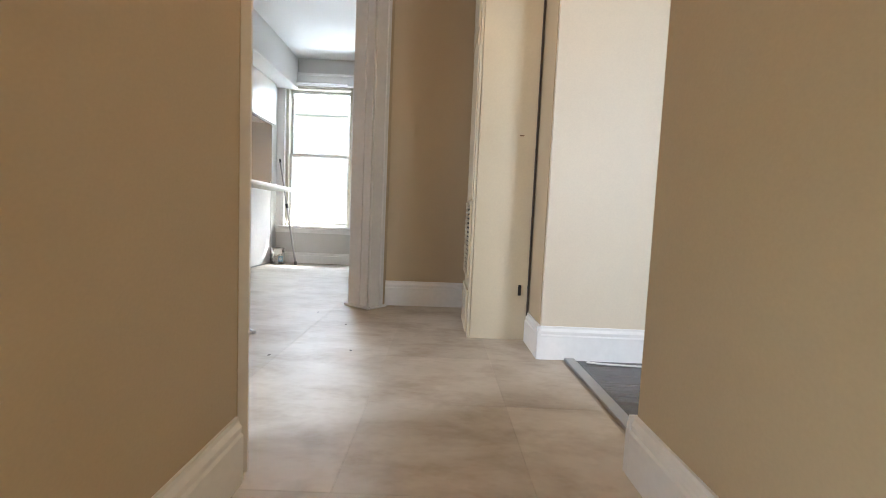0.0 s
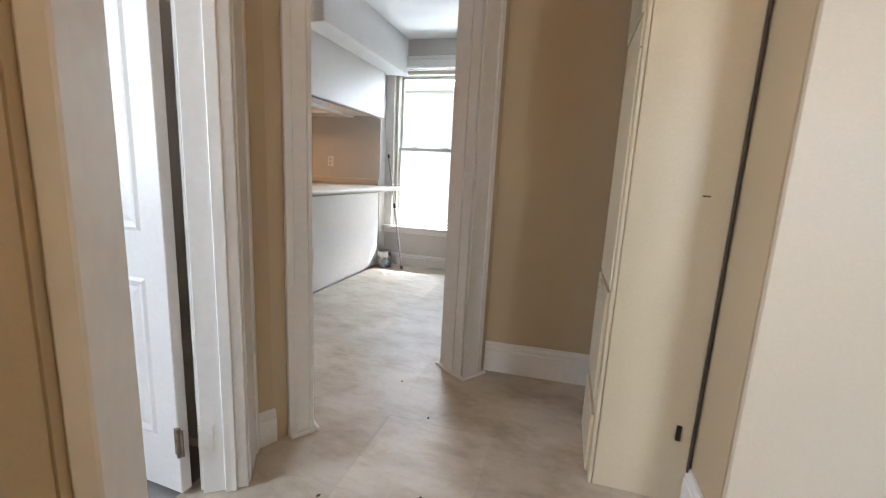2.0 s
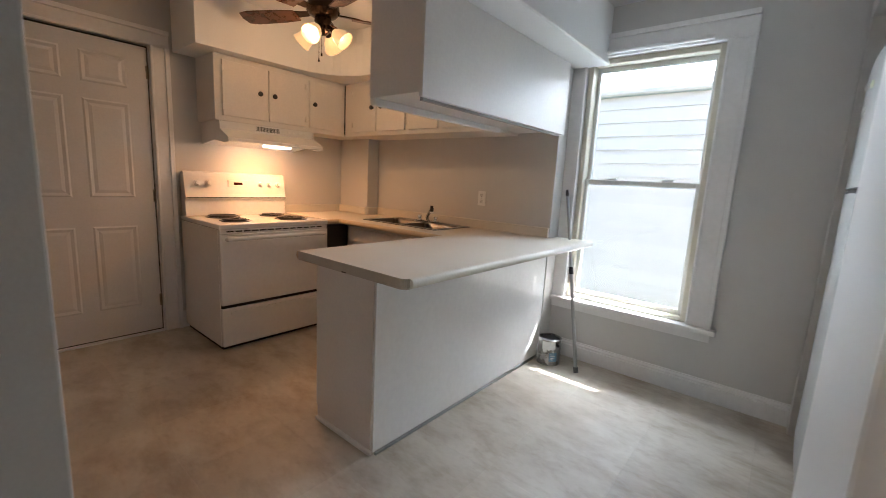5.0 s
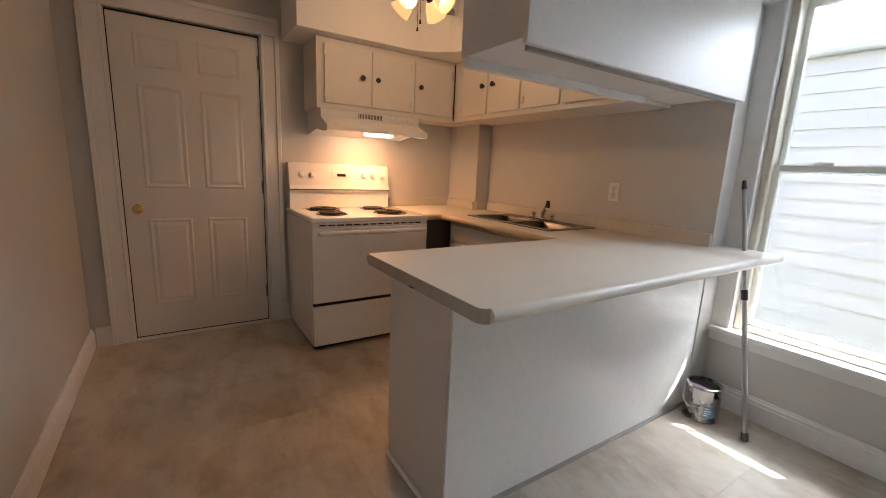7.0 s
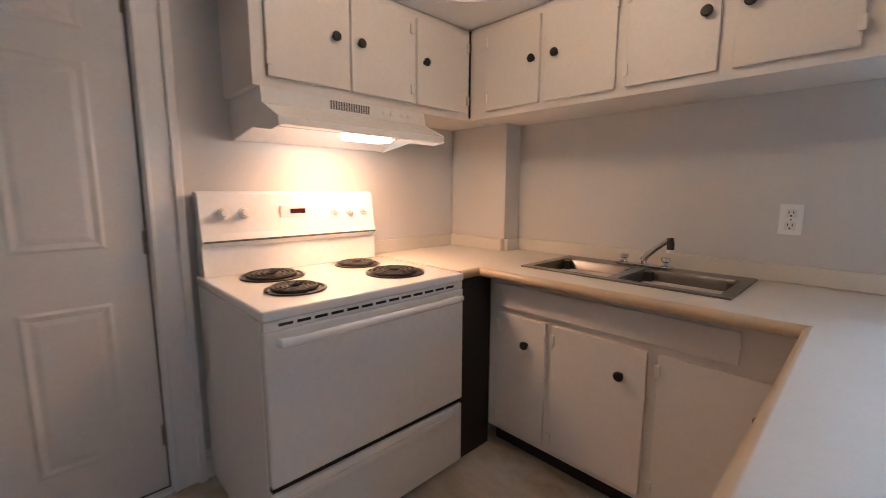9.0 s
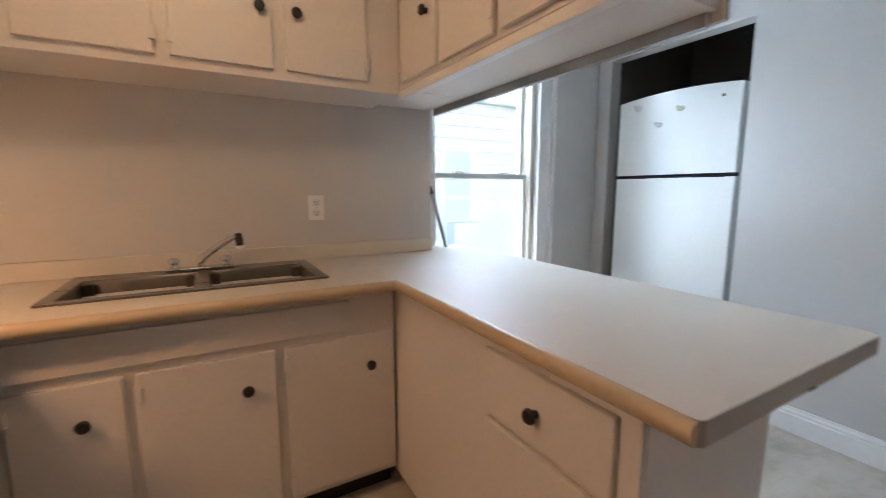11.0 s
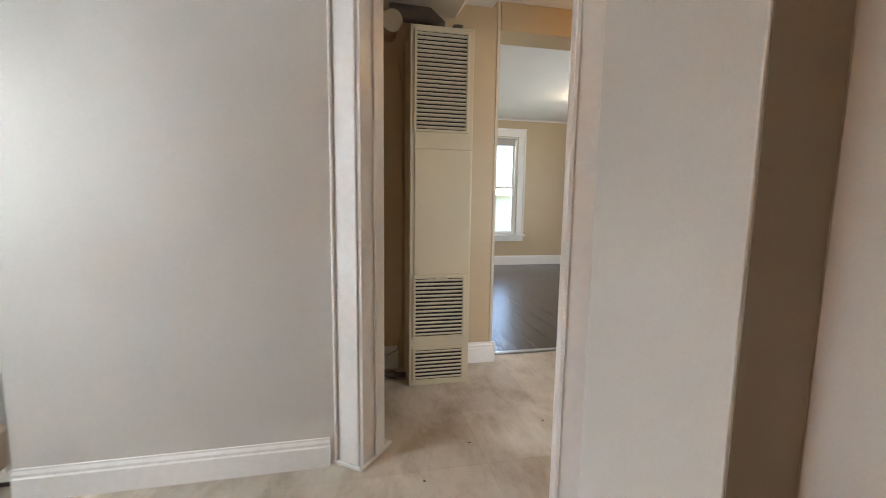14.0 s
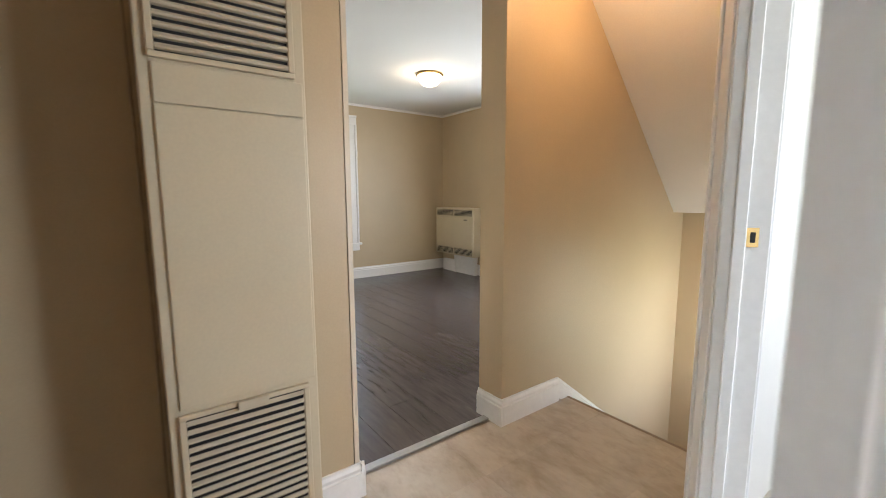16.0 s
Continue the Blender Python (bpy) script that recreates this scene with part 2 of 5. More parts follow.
GRASS = mat("lawn", (0.09, 0.13, 0.045), (0.05, 0.08, 0.03), 0.9, 3, 30, 0.4)
def translucent(m, colour, share=0.45):
    nt = m.node_tree
    p, out = nt.nodes["Principled BSDF"], nt.nodes["Material Output"]
    tr, mx = node(nt, "ShaderNodeBsdfTranslucent", Color=(*colour, 1)), nt.nodes.new("ShaderNodeMixShader")
    mx.inputs[0].default_value = share
    nt.links.new(p.outputs[0], mx.inputs[1]), nt.links.new(tr.outputs[0], mx.inputs[2]), nt.links.new(mx.outputs[0], out.inputs["Surface"])
    return m


BARK = mat("bark", (0.10, 0.075, 0.055), (0.06, 0.045, 0.035), 0.85, 8, 40, 0.5)
LEAF = translucent(mat("leaf_green", (0.12, 0.17, 0.06), (0.08, 0.12, 0.04), 0.6, 2, 30, 0.1), (0.2, 0.3, 0.08))
PAN = mat("scorched_drip_pan", (0.10, 0.085, 0.075), (0.04, 0.034, 0.03), 0.3, 12, 60, 0.05, metal=0.8)
MAGW = mat("pale_magnet", (0.55, 0.55, 0.53), (0.4, 0.4, 0.38), 0.4, 30)
MAGG = mat("green_magnet", (0.45, 0.55, 0.3), (0.6, 0.62, 0.45), 0.4, 40)
BLIND = mat("grey_roller_blind", (0.45, 0.43, 0.41), (0.4, 0.38, 0.36), 0.7, 4)

# ---- mesh helpers ----
WHERE = {}


def thing(name, loc, label, category, group="", kind=""):
    ob = new(name)
    ob.empty_display_size = 0.1
    ob.location = loc
    WHERE[ob.name] = Vector(loc)
    return tagged(ob, label, category, group, kind)


def part(name, bm, material, parent=None, label="", smooth=False, kind="", category="", group=""):
    """Links a bmesh in world metres as one mesh object, under a thing or a part if one is given."""
    mats = material if isinstance(material, (list, tuple)) else [material]
    bm.normal_update()
    lo = Vector([min(v.co[k] for v in bm.verts) for k in range(3)])
    hi = Vector([max(v.co[k] for v in bm.verts) for k in range(3)])
    mid = Vector(((lo.x + hi.x) / 2, (lo.y + hi.y) / 2, lo.z))
    for v in bm.verts:
        v.co -= mid
    for f in bm.faces:
        f.smooth = smooth
    me = bpy.data.meshes.new(name)
    bm.to_mesh(me)
    bm.free()
    for m in mats:
        me.materials.append(m)
    if smooth:
        me.set_sharp_from_angle(angle=radians(40))
    ob = new(name, me)
    ob.location = mid
    WHERE[ob.name] = mid.copy()
    if parent is not None:
        ob.parent = parent
        up = Vector(WHERE[parent.name])
        ob.matrix_parent_inverse = Matrix.Translation(-up)
    return tagged(ob, label, category, group, kind)


def share(src, loc, parent):
    """One more object on the mesh of src, its foot at loc."""
    ob = new(src.name.split(".")[0], src.data)
    ob.location = loc
    WHERE[ob.name] = Vector(loc)
    ob.parent = parent
    ob.matrix_parent_inverse = Matrix.Translation(-Vector(WHERE[parent.name]))
    return ob


def bx(x0, x1, y0, y1, z0, z1, bevel=0.0, bm=None, seg=2, m=None, idx=0):
    own = bmesh.new()
    bmesh.ops.create_cube(own, size=1)
    for v in own.verts:
        v.co = Vector(((x0 + x1) / 2 + v.co.x * (x1 - x0), (y0 + y1) / 2 + v.co.y * (y1 - y0), (z0 + z1) / 2 + v.co.z * (z1 - z0)))
    if bevel:
        bmesh.ops.bevel(own, geom=own.edges[:], offset=bevel, segments=seg, affect="EDGES", profile=0.6)
    return merge(own, bm, m, idx)


def merge(own, bm=None, m=None, idx=0):
    if m is not None:
        own.transform(m)
    if idx:
        for f in own.faces:
            f.material_index = idx
    if bm is None:
        return own
    me = bpy.data.meshes.new("tmp")
    own.to_mesh(me)
    own.free()
    bm.from_mesh(me)
    bpy.data.meshes.remove(me)
    return bm


def tube(points, r, n=10, bm=None, m=None, idx=0):
    """A round bar along points; r is one radius or one for each point."""
    own = bmesh.new()
    pts = [Vector(p) for p in points]
    rs = r if isinstance(r, (list, tuple)) else [r] * len(pts)
    rings = []
    for k, p in enumerate(pts):
        way = (pts[min(k + 1, len(pts) - 1)] - pts[max(k - 1, 0)]).normalized()
        side = way.cross(Vector((0, 0, 1))) if abs(way.z) < 0.95 else way.cross(Vector((1, 0, 0)))
        side.normalize()
        up = way.cross(side)
        rings.append([own.verts.new(p + rs[k] * (math.cos(a) * side + math.sin(a) * up)) for a in [2 * math.pi * j / n for j in range(n)]])
    for a, b in zip(rings, rings[1:]):
        for j in range(n):
            own.faces.new((a[j], a[(j + 1) % n], b[(j + 1) % n], b[j]))
    own.faces.new(rings[0][::-1]), own.faces.new(rings[-1])
    bmesh.ops.recalc_face_normals(own, faces=own.faces[:])
    return merge(own, bm, m, idx)


def lathe(profile, n=24, bm=None, m=None, idx=0):
    """A turned shape about z from (radius, height) pairs."""
    own = bmesh.new()
    rings = [[own.verts.new((max(r, 1e-4) * math.cos(2 * math.pi * j / n), max(r, 1e-4) * math.sin(2 * math.pi * j / n), z)) for j in range(n)] for r, z in profile]
    for a, b in zip(rings, rings[1:]):
        for j in range(n):
            own.faces.new((a[j], a[(j + 1) % n], b[(j + 1) % n], b[j]))
    for ring in (rings[0], rings[-1]):
        own.faces.new(ring)
    bmesh.ops.recalc_face_normals(own, faces=own.faces[:])
    return merge(own, bm, m, idx)


def prism(poly, z0, z1, bm=None, m=None, idx=0):
    own = bmesh.new()
    low = [own.verts.new((x, y, z0)) for x, y in poly]
    high = [own.verts.new((x, y, z1)) for x, y in poly]
    own.faces.new(low[::-1]), own.faces.new(high)
    for k in range(len(poly)):
        j = (k + 1) % len(poly)
        own.faces.new((low[k], low[j], high[j], high[k]))
    bmesh.ops.recalc_face_normals(own, faces=own.faces[:])
    return merge(own, bm, m, idx)


def along(p, q):
    """Local x runs from p to q, local y to its left, z up."""
    d = Vector((q[0] - p[0], q[1] - p[1], 0))
    return Matrix.Translation((p[0], p[1], 0)) @ Matrix.Rotation(math.atan2(d.y, d.x), 4, "Z"), d.length


def wall(name, p, q, th, z0, z1, right, left=None, holes=()):
    """A wall whose face on the right of p-q lies on that line; holes are (from, to, bottom, top) along it."""
    m, length = along(p, q)
    bm = bmesh.new()
    at = 0.0
    for a, b, lo, hi in sorted(holes):
        if a > at:
            bx(at, a, 0, th, z0, z1, bm=bm)
        if lo > z0:
            bx(a, b, 0, th, z0, lo, bm=bm)
        if hi < z1:
            bx(a, b, 0, th, hi, z1, bm=bm)
        at = b
    if at < length:
        bx(at, length, 0, th, z0, z1, bm=bm)
    bm.normal_update()
    for f in bm.faces:
        f.material_index = 1 if f.normal.y > 0.5 else 0
    bm.transform(m)
    return part(name, bm, [right, left or right], kind="structure")


def skirting(p, q, h=0.14, th=0.018, z=0.0, name="baseboard", material=None, slope=0.0):
    """A baseboard on the right of p-q with a beaded top."""
    m, length = along(p, q)
    own = bmesh.new()
    prof = [(0, 0), (th, 0), (th, h * 0.72), (th * 0.72, h * 0.76), (th * 0.78, h * 0.85), (th * 0.42, h * 0.93), (th * 0.38, h), (0, h)]
    ends = []
    for s in (0, length):
        ends.append([own.verts.new((s, -w, z + v + slope * s)) for w, v in prof])
    for k in range(len(prof)):
        j = (k + 1) % len(prof)
        own.faces.new((ends[0][k], ends[0][j], ends[1][j], ends[1][k]))
    own.faces.new(ends[0][::-1]), own.faces.new(ends[1])
    bmesh.ops.recalc_face_normals(own, faces=own.faces[:])
    own.transform(m)
    return part(name, own, material or TRIM, kind="structure")


def casing(m, a, b, top, name="trim", w=0.11, side=-1, legs=(1, 1), low=0.0, y=0.0, outer=(1, 1), bead=True):
    """Door or window casing round an opening a-b on local wall m: flat boards with a raised back band."""
    for on, e, s in ((legs[0], a, -1), (legs[1], b, 1)):
        if not on:
            continue
        bm = bmesh.new()
        f = lambda u0, u1, d, z1: bx(min(e + s * u0, e + s * u1), max(e + s * u0, e + s * u1), min(y, y + d * side), max(y, y + d * side), low, z1, 0.003, bm=bm, seg=1)
        f(0.004, w - 0.028, 0.018, top + 0.004), f(w - 0.03, w, 0.034 if bead else 0.026, top + 0.004)
        if bead:
            f(0.0, 0.016, 0.024, top + 0.002)
        bm.transform(m)
        part(name, bm, TRIM, kind="structure")
    bm = bmesh.new()
    x0, x1 = a - w * outer[0], b + w * outer[1]
    for z0, z1, d in ((top + 0.004, top + w - 0.028, 0.019), (top + w - 0.03, top + w, 0.036), (top, top + 0.016, 0.025)):
        bx(x0, x1, min(y, y + d * side), max(y, y + d * side), z0, z1, 0.003, bm=bm, seg=1)
    bm.transform(m)
    part(name, bm, TRIM, kind="structure")


def knob(parent, at, way, r=0.019, material=None, depth=0.03, label="round black knob"):
    q = Vector(way).to_track_quat("Z", "Y").to_matrix().to_4x4()
    bm = lathe([(r * 0.55, 0), (r * 0.45, depth * 0.4), (r * 0.95, depth * 0.55), (r, depth * 0.75), (r * 0.8, depth * 0.95), (r * 0.3, depth)], 16)
    bm.transform(Matrix.Translation(at) @ q)
    return part("knob", bm, material or BLACK, parent, label, smooth=True)

# ---- structure ----
KC, HC, LC = 2.455, 2.5, 2.64
# kitchen
m_win, _ = along((-4.34, 5.40), (0.75, 5.40))
wall("wall_north", (-4.34, 5.40), (0.75, 5.40), 0.2, -0.12, KC, GREY, GREY, [(-1.735 + 4.34, -0.93 + 4.34, 0.455, 2.14)])
part("wall_sink", bx(-4.14, -1.83, 5.24, 5.396, 0, 2.09), GREY, kind="structure")
part("wall_chase", bx(-4.136, -3.705, 5.10, 5.236, 0.0, 2.085, 0.004), GREY, kind="structure")
wall("wall_west", (-4.14, 2.17), (-4.14, 5.40), 0.2, -0.12, KC, GREY, GREY, [(2.60 - 2.17, 3.465 - 2.17, -0.12, 2.10)])
part("wall_south", bx(-4.136, -1.624, 2.2, 2.375, 0, KC), GREY, kind="structure")
part("wall_column", bx(-1.62, -1.20, 2.2, 2.53, 0, KC, 0.004), GREY, kind="structure")
# Thin sheet whose dark colour stands for shade on the column's west side
part("wall_column_side", bx(-1.6235, -1.6205, 2.378, 2.526, 0, KC), COLSHADE, kind="structure")
A, B = (-0.916, 2.119), (-0.175, 3.15)
KA, KB, KT = 0.268, 1.095, 0.155
wall("wall_kitchen_door", A, B, KT, 0, KC, TAN, GREY, [(KA, KB, 0, 2.1)])
m_kd, kd_len = along(A, B)
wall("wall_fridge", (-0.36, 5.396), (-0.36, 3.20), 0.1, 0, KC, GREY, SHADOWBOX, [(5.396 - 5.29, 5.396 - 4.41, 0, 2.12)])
# fridge alcove, its shade put into a dark wall colour
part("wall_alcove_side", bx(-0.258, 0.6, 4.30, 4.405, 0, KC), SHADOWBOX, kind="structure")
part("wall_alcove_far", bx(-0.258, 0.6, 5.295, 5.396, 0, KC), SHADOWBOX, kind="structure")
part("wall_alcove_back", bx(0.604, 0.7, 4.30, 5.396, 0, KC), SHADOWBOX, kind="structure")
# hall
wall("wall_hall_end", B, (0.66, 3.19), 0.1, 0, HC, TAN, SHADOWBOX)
wall("wall_hall_east", (0.66, 3.29), (0.66, 2.166), 0.24, 0, LC + 0.1, TAN, TAN)
wall("wall_living_header", (0.66, 2.137), (0.66, 1.283), 0.24, 2.32, LC + 0.1, TAN, TAN)
wall("wall_stair_east", (0.69, 1.28), (0.69, -0.95), 0.185, -1.4, LC + 0.1, TAN, TAN)
# The hole is made up, cut out of view for the stair lamp
wall("wall_stair_west", (-0.25, -0.95), (-0.25, 1.205), 0.12, -1.4, HC, TAN, BATHW, [(0.21, 0.93, -0.3, 0.8)])
P, Q = (-0.25, 1.208), (-0.877, 2.143)
BA, BB = 0.14, 0.945
SN, SZ = 0.075, 1.130
wall("wall_bath_door", P, Q, 0.11, 0, HC, TAN, BATHW, [(BA, BB, 0, 2.06)])
m_bd, bd_len = along(P, Q)
wall("wall_hall_strip", Q, (-0.838, 2.232), 0.08, 0, HC, TAN, BATHW)
wall("wall_stair_end", (0.9, -0.75), (-0.42, -0.75), 0.1, -1.4, HC, TAN, TAN)
# living room
# Paler than the other tan walls: the room's light is in this colour
wall("wall_living_north", (0.662, 2.14), (5.25, 2.14), 0.02, 0, LC, BEIGE, BEIGE)
wall("wall_living_north_core", (0.904, 2.165), (5.25, 2.165), 0.2, -0.12, LC, BEIGE, GREY)
wall("wall_living_east", (5.05, 2.137), (5.05, -1.55), 0.2, -0.12, LC, TAN, GREY, [(2.137 - 1.07, 2.137 - 0.21, 0.56, 2.32)])
wall("wall_living_south", (5.25, -1.55), (0.892, -1.55), 0.2, -0.12, LC, TAN, GREY, [(2.3, 3.4, 0.6, 2.3)])
part("wall_living_west", bx(0.70, 0.889, -1.75, -0.952, -0.12, LC), TAN, kind="structure")
# bathroom
part("wall_bath_north", bx(-2.4, -0.90, 2.12, 2.197, 0, HC), BATHW, kind="structure")
wall("wall_bath_west", (-2.3, 0.0), (-2.3, 2.118), 0.1, 0, HC, BATHW, BATHW, [(0.13, 0.77, 0.88, 1.95)])
part("wall_bath_south", bx(-2.4, -0.43, -0.12, -0.02, 0, HC), BATHW, kind="structure")
# ceilings
part("ceiling", bx(-4.34, 0.7, 2.2, 5.6, KC + 0.002, KC + 0.12), CEIL, kind="structure")
part("ceiling_hall", prism([(-2.4, 0.69), (0.9, 0.69), (0.9, 3.3), (0.7, 3.3), (0.7, 2.196), (-2.4, 2.196)], HC + 0.003, HC + 0.11), CEIL, kind="structure")
part("ceiling_bath", bx(-2.4, -0.39, -0.12, 0.687, HC + 0.003, HC + 0.11), CEIL, kind="structure")
part("ceiling_living", bx(0.9, 5.25, -1.75, 2.36, LC, LC + 0.12), CEIL, kind="structure")
bm = bmesh.new()
prof = [(0.70, 2.5), (-0.58, 1.13), (-0.75, 1.13), (-0.75, 1.25), (-0.63, 1.25), (0.62, 2.6), (0.70, 2.6)]
prism([(y, z) for y, z in prof], -0.248, 0.688, bm=bm, m=Matrix(((0, 0, 1, 0), (1, 0, 0, 0), (0, 1, 0, 0), (0, 0, 0, 1))))
part("ceiling_stair_slope", bm, BATHW, kind="structure")
bm = prism([(2.36, 2.499), (2.46, 2.36), (3.185, 2.36), (3.185, 2.499)], 0.05, 0.657, m=Matrix(((0, 0, 1, 0), (1, 0, 0, 0), (0, 1, 0, 0), (0, 0, 0, 1))))
part("ceiling_drop", bm, BEIGE, kind="structure")
# curved soffit over the cabinets
def arc(cx, cy, r, a0, a1, n=9):
    return [(cx + r * math.cos(radians(a0 + (a1 - a0) * k / n)), cy + r * math.sin(radians(a0 + (a1 - a0) * k / n))) for k in range(n + 1)]


sof = [(-4.137, 3.61), (-3.70, 3.61)] + arc(-3.32, 4.38, 0.38, 180, 90) + arc(-2.58, 4.38, 0.38, 90, 0) + [(-2.20, 3.77), (-1.60, 3.77), (-1.60, 5.397), (-4.137, 5.397)]
part("soffit", prism(sof, 2.092, KC), CEIL, kind="structure")
bm = bmesh.new()
for y0, y1, z0, z1, d in ((3.77, 5.397, 2.094, 2.115, 0.012),):
    bx(-1.602, -1.602 + d, y0, y1, z0, z1, 0.003, bm=bm, seg=1)
part("trim", bm, TRIM, kind="structure")

# floors
floor = part("floor", bx(-4.14, 0.775, 0.715, 5.40, -0.12, -0.004), JOINT, kind="structure")
floor_living = part("floor_living", bx(0.78, 5.05, -1.55, 2.135, -0.12, -0.012), UNDER, kind="structure")
floor_bath = part("floor_bath", bx(-2.3, -0.40, -0.02, 0.712, -0.12, -0.002), BATHT, kind="structure")
bm = bx(0.77, 0.815, 1.29, 2.137, -0.003, 0.011, 0.004)
part("threshold", bm, POLE, kind="structure", label="worn metal threshold strip between vinyl and laminate", category="threshold")
stairs = thing("stairs", (0.19, 0.0, -1.14), "worn tan-painted staircase descending between two walls", "stairs", kind="structure")
for k in range(1, 7):
    y1 = 0.715 - 0.25 * (k - 1)
    bm = bx(-0.248, 0.688, y1 - 0.25, y1 - 0.004, -1.4, -0.19 * k - 0.025)
    part("riser", bm, STEP, stairs)
    part("tread", bx(-0.247, 0.687, y1 - 0.252, y1 + 0.012 - 0.014, -0.19 * k - 0.024, -0.19 * k, 0.006), STEP, stairs)
part("floor_nosing", bx(-0.246, 0.686, 0.697, 0.721, -0.03, 0.003, 0.008), STEP, kind="structure")

# baseboards
skirting((-1.82, 5.40), (-0.362, 5.40), 0.13)
skirting((-0.36, 4.408), (-0.36, 3.235), 0.13)
skirting((-1.577, 2.375), (-4.13, 2.375), 0.13)
skirting((-4.14, 2.40), (-4.14, 2.487), 0.13), skirting((-4.14, 3.58), (-4.14, 3.64), 0.13)
skirting((-0.178, 3.15), (0.655, 3.19), 0.17), skirting((0.66, 3.165), (0.66, 2.83), 0.16), skirting((0.66, 2.405), (0.66, 2.122), 0.15), skirting((0.642, 2.14), (5.04, 2.14), 0.15)
skirting((5.05, 2.13), (5.05, -1.55), 0.17), skirting((5.03, -1.55), (0.9, -1.55), 0.17)
skirting((0.876, 1.281), (0.672, 1.281), 0.15)
skirting((0.69, 1.28), (0.69, 0.80), 0.15)
skirting((0.69, 0.80), (0.69, -0.74), 0.13, 0.015, 0.02, slope=-0.76)
skirting((-0.25, -0.74), (-0.25, 0.76), 0.13, 0.015, -1.20, slope=0.76)
skirting((-0.25, 0.76), (-0.25, 1.2), 0.15)
skirting((-0.872, 2.16), (-0.84, 2.228), 0.14, 0.015)
# ceiling edge bead in the living room
for p, q in (((5.05, 2.13), (5.05, -1.55)), ((5.03, -1.55), (0.9, -1.55))):
    skirting(p, q, 0.035, 0.02, LC - 0.036, name="trim")

# kitchen doorway: lining, stops and casings
def lining(m, a, b, th, top, at):
    for x0, x1 in ((a - 0.002, a + 0.016), (b - 0.016, b + 0.002)):
        part("trim", bx(x0, x1, -0.012, th + 0.012, 0, top, 0.003, m=m, seg=1), TRIM, kind="structure")
    part("trim", bx(a + 0.017, b - 0.017, -0.012, th + 0.012, top - 0.018, top - 0.001, 0.003, m=m, seg=1), TRIM, kind="structure")
    for x0, x1 in ((a + 0.0165, a + 0.028), (b - 0.028, b - 0.0165)):
        part("trim", bx(x0, x1, at, at + 0.036, 0, top - 0.02, 0.003, m=m, seg=1), TRIM, kind="structure")


lining(m_kd, KA, KB, KT, 2.1, 0.045)
casing(m_kd, KA, KB, 2.1, w=0.088, side=-1, legs=(1, 0), outer=(1, 0), bead=False)
casing(m_kd, KA, KB, 2.1, w=0.125, side=-1, legs=(0, 1), outer=(0, 1), bead=False)
casing(m_kd, KA, KB, 2.1, w=0.14, side=1, y=KT)
# quarter-round feet of the casings
for a, b, y0, y1 in ((KB - 0.012, KB + 0.14, -0.05, -0.036), (KA - 0.088, KA + 0.012, -0.042, -0.028), (KB - 0.032, KB - 0.015, -0.05, KT + 0.036), (KA + 0.015, KA + 0.03, -0.042, KT + 0.036), (KA - 0.13, KA + 0.012, KT + 0.022, KT + 0.036), (KB - 0.012, KB + 0.13, KT + 0.022, KT + 0.036)):
    part("trim", bx(a, b, y0, y1, 0, 0.018, 0.006, m=m_kd), TRIM, kind="structure")
# bathroom doorway
lining(m_bd, BA, BB, 0.11, 2.06, 0.02)
casing(m_bd, BA, BB, 2.06, w=0.125, side=-1, legs=(1, 0), outer=(1, 0), bead=False)
casing(m_bd, BA, BB, 2.06, w=0.18, side=-1, legs=(0, 1), outer=(0, 1), bead=False)
casing(m_bd, BA, BB, 2.06, w=0.1, side=1, y=0.11)
strike = thing("strike_plate", m_bd @ Vector((BA + 0.017, 0.06, SZ)), "small worn brass strike plate on a white jamb", "strike plate")
part("plate", bx(BA + 0.0162, BA + 0.0185, SN - 0.016, SN + 0.016, SZ - 0.03, SZ + 0.03, 0.001, m=m_bd, seg=1), BRASS, strike)
part("slot", bx(BA + 0.018, BA + 0.0192, SN - 0.007, SN + 0.007, SZ - 0.016, SZ + 0.016, m=m_bd), DARK, strike)


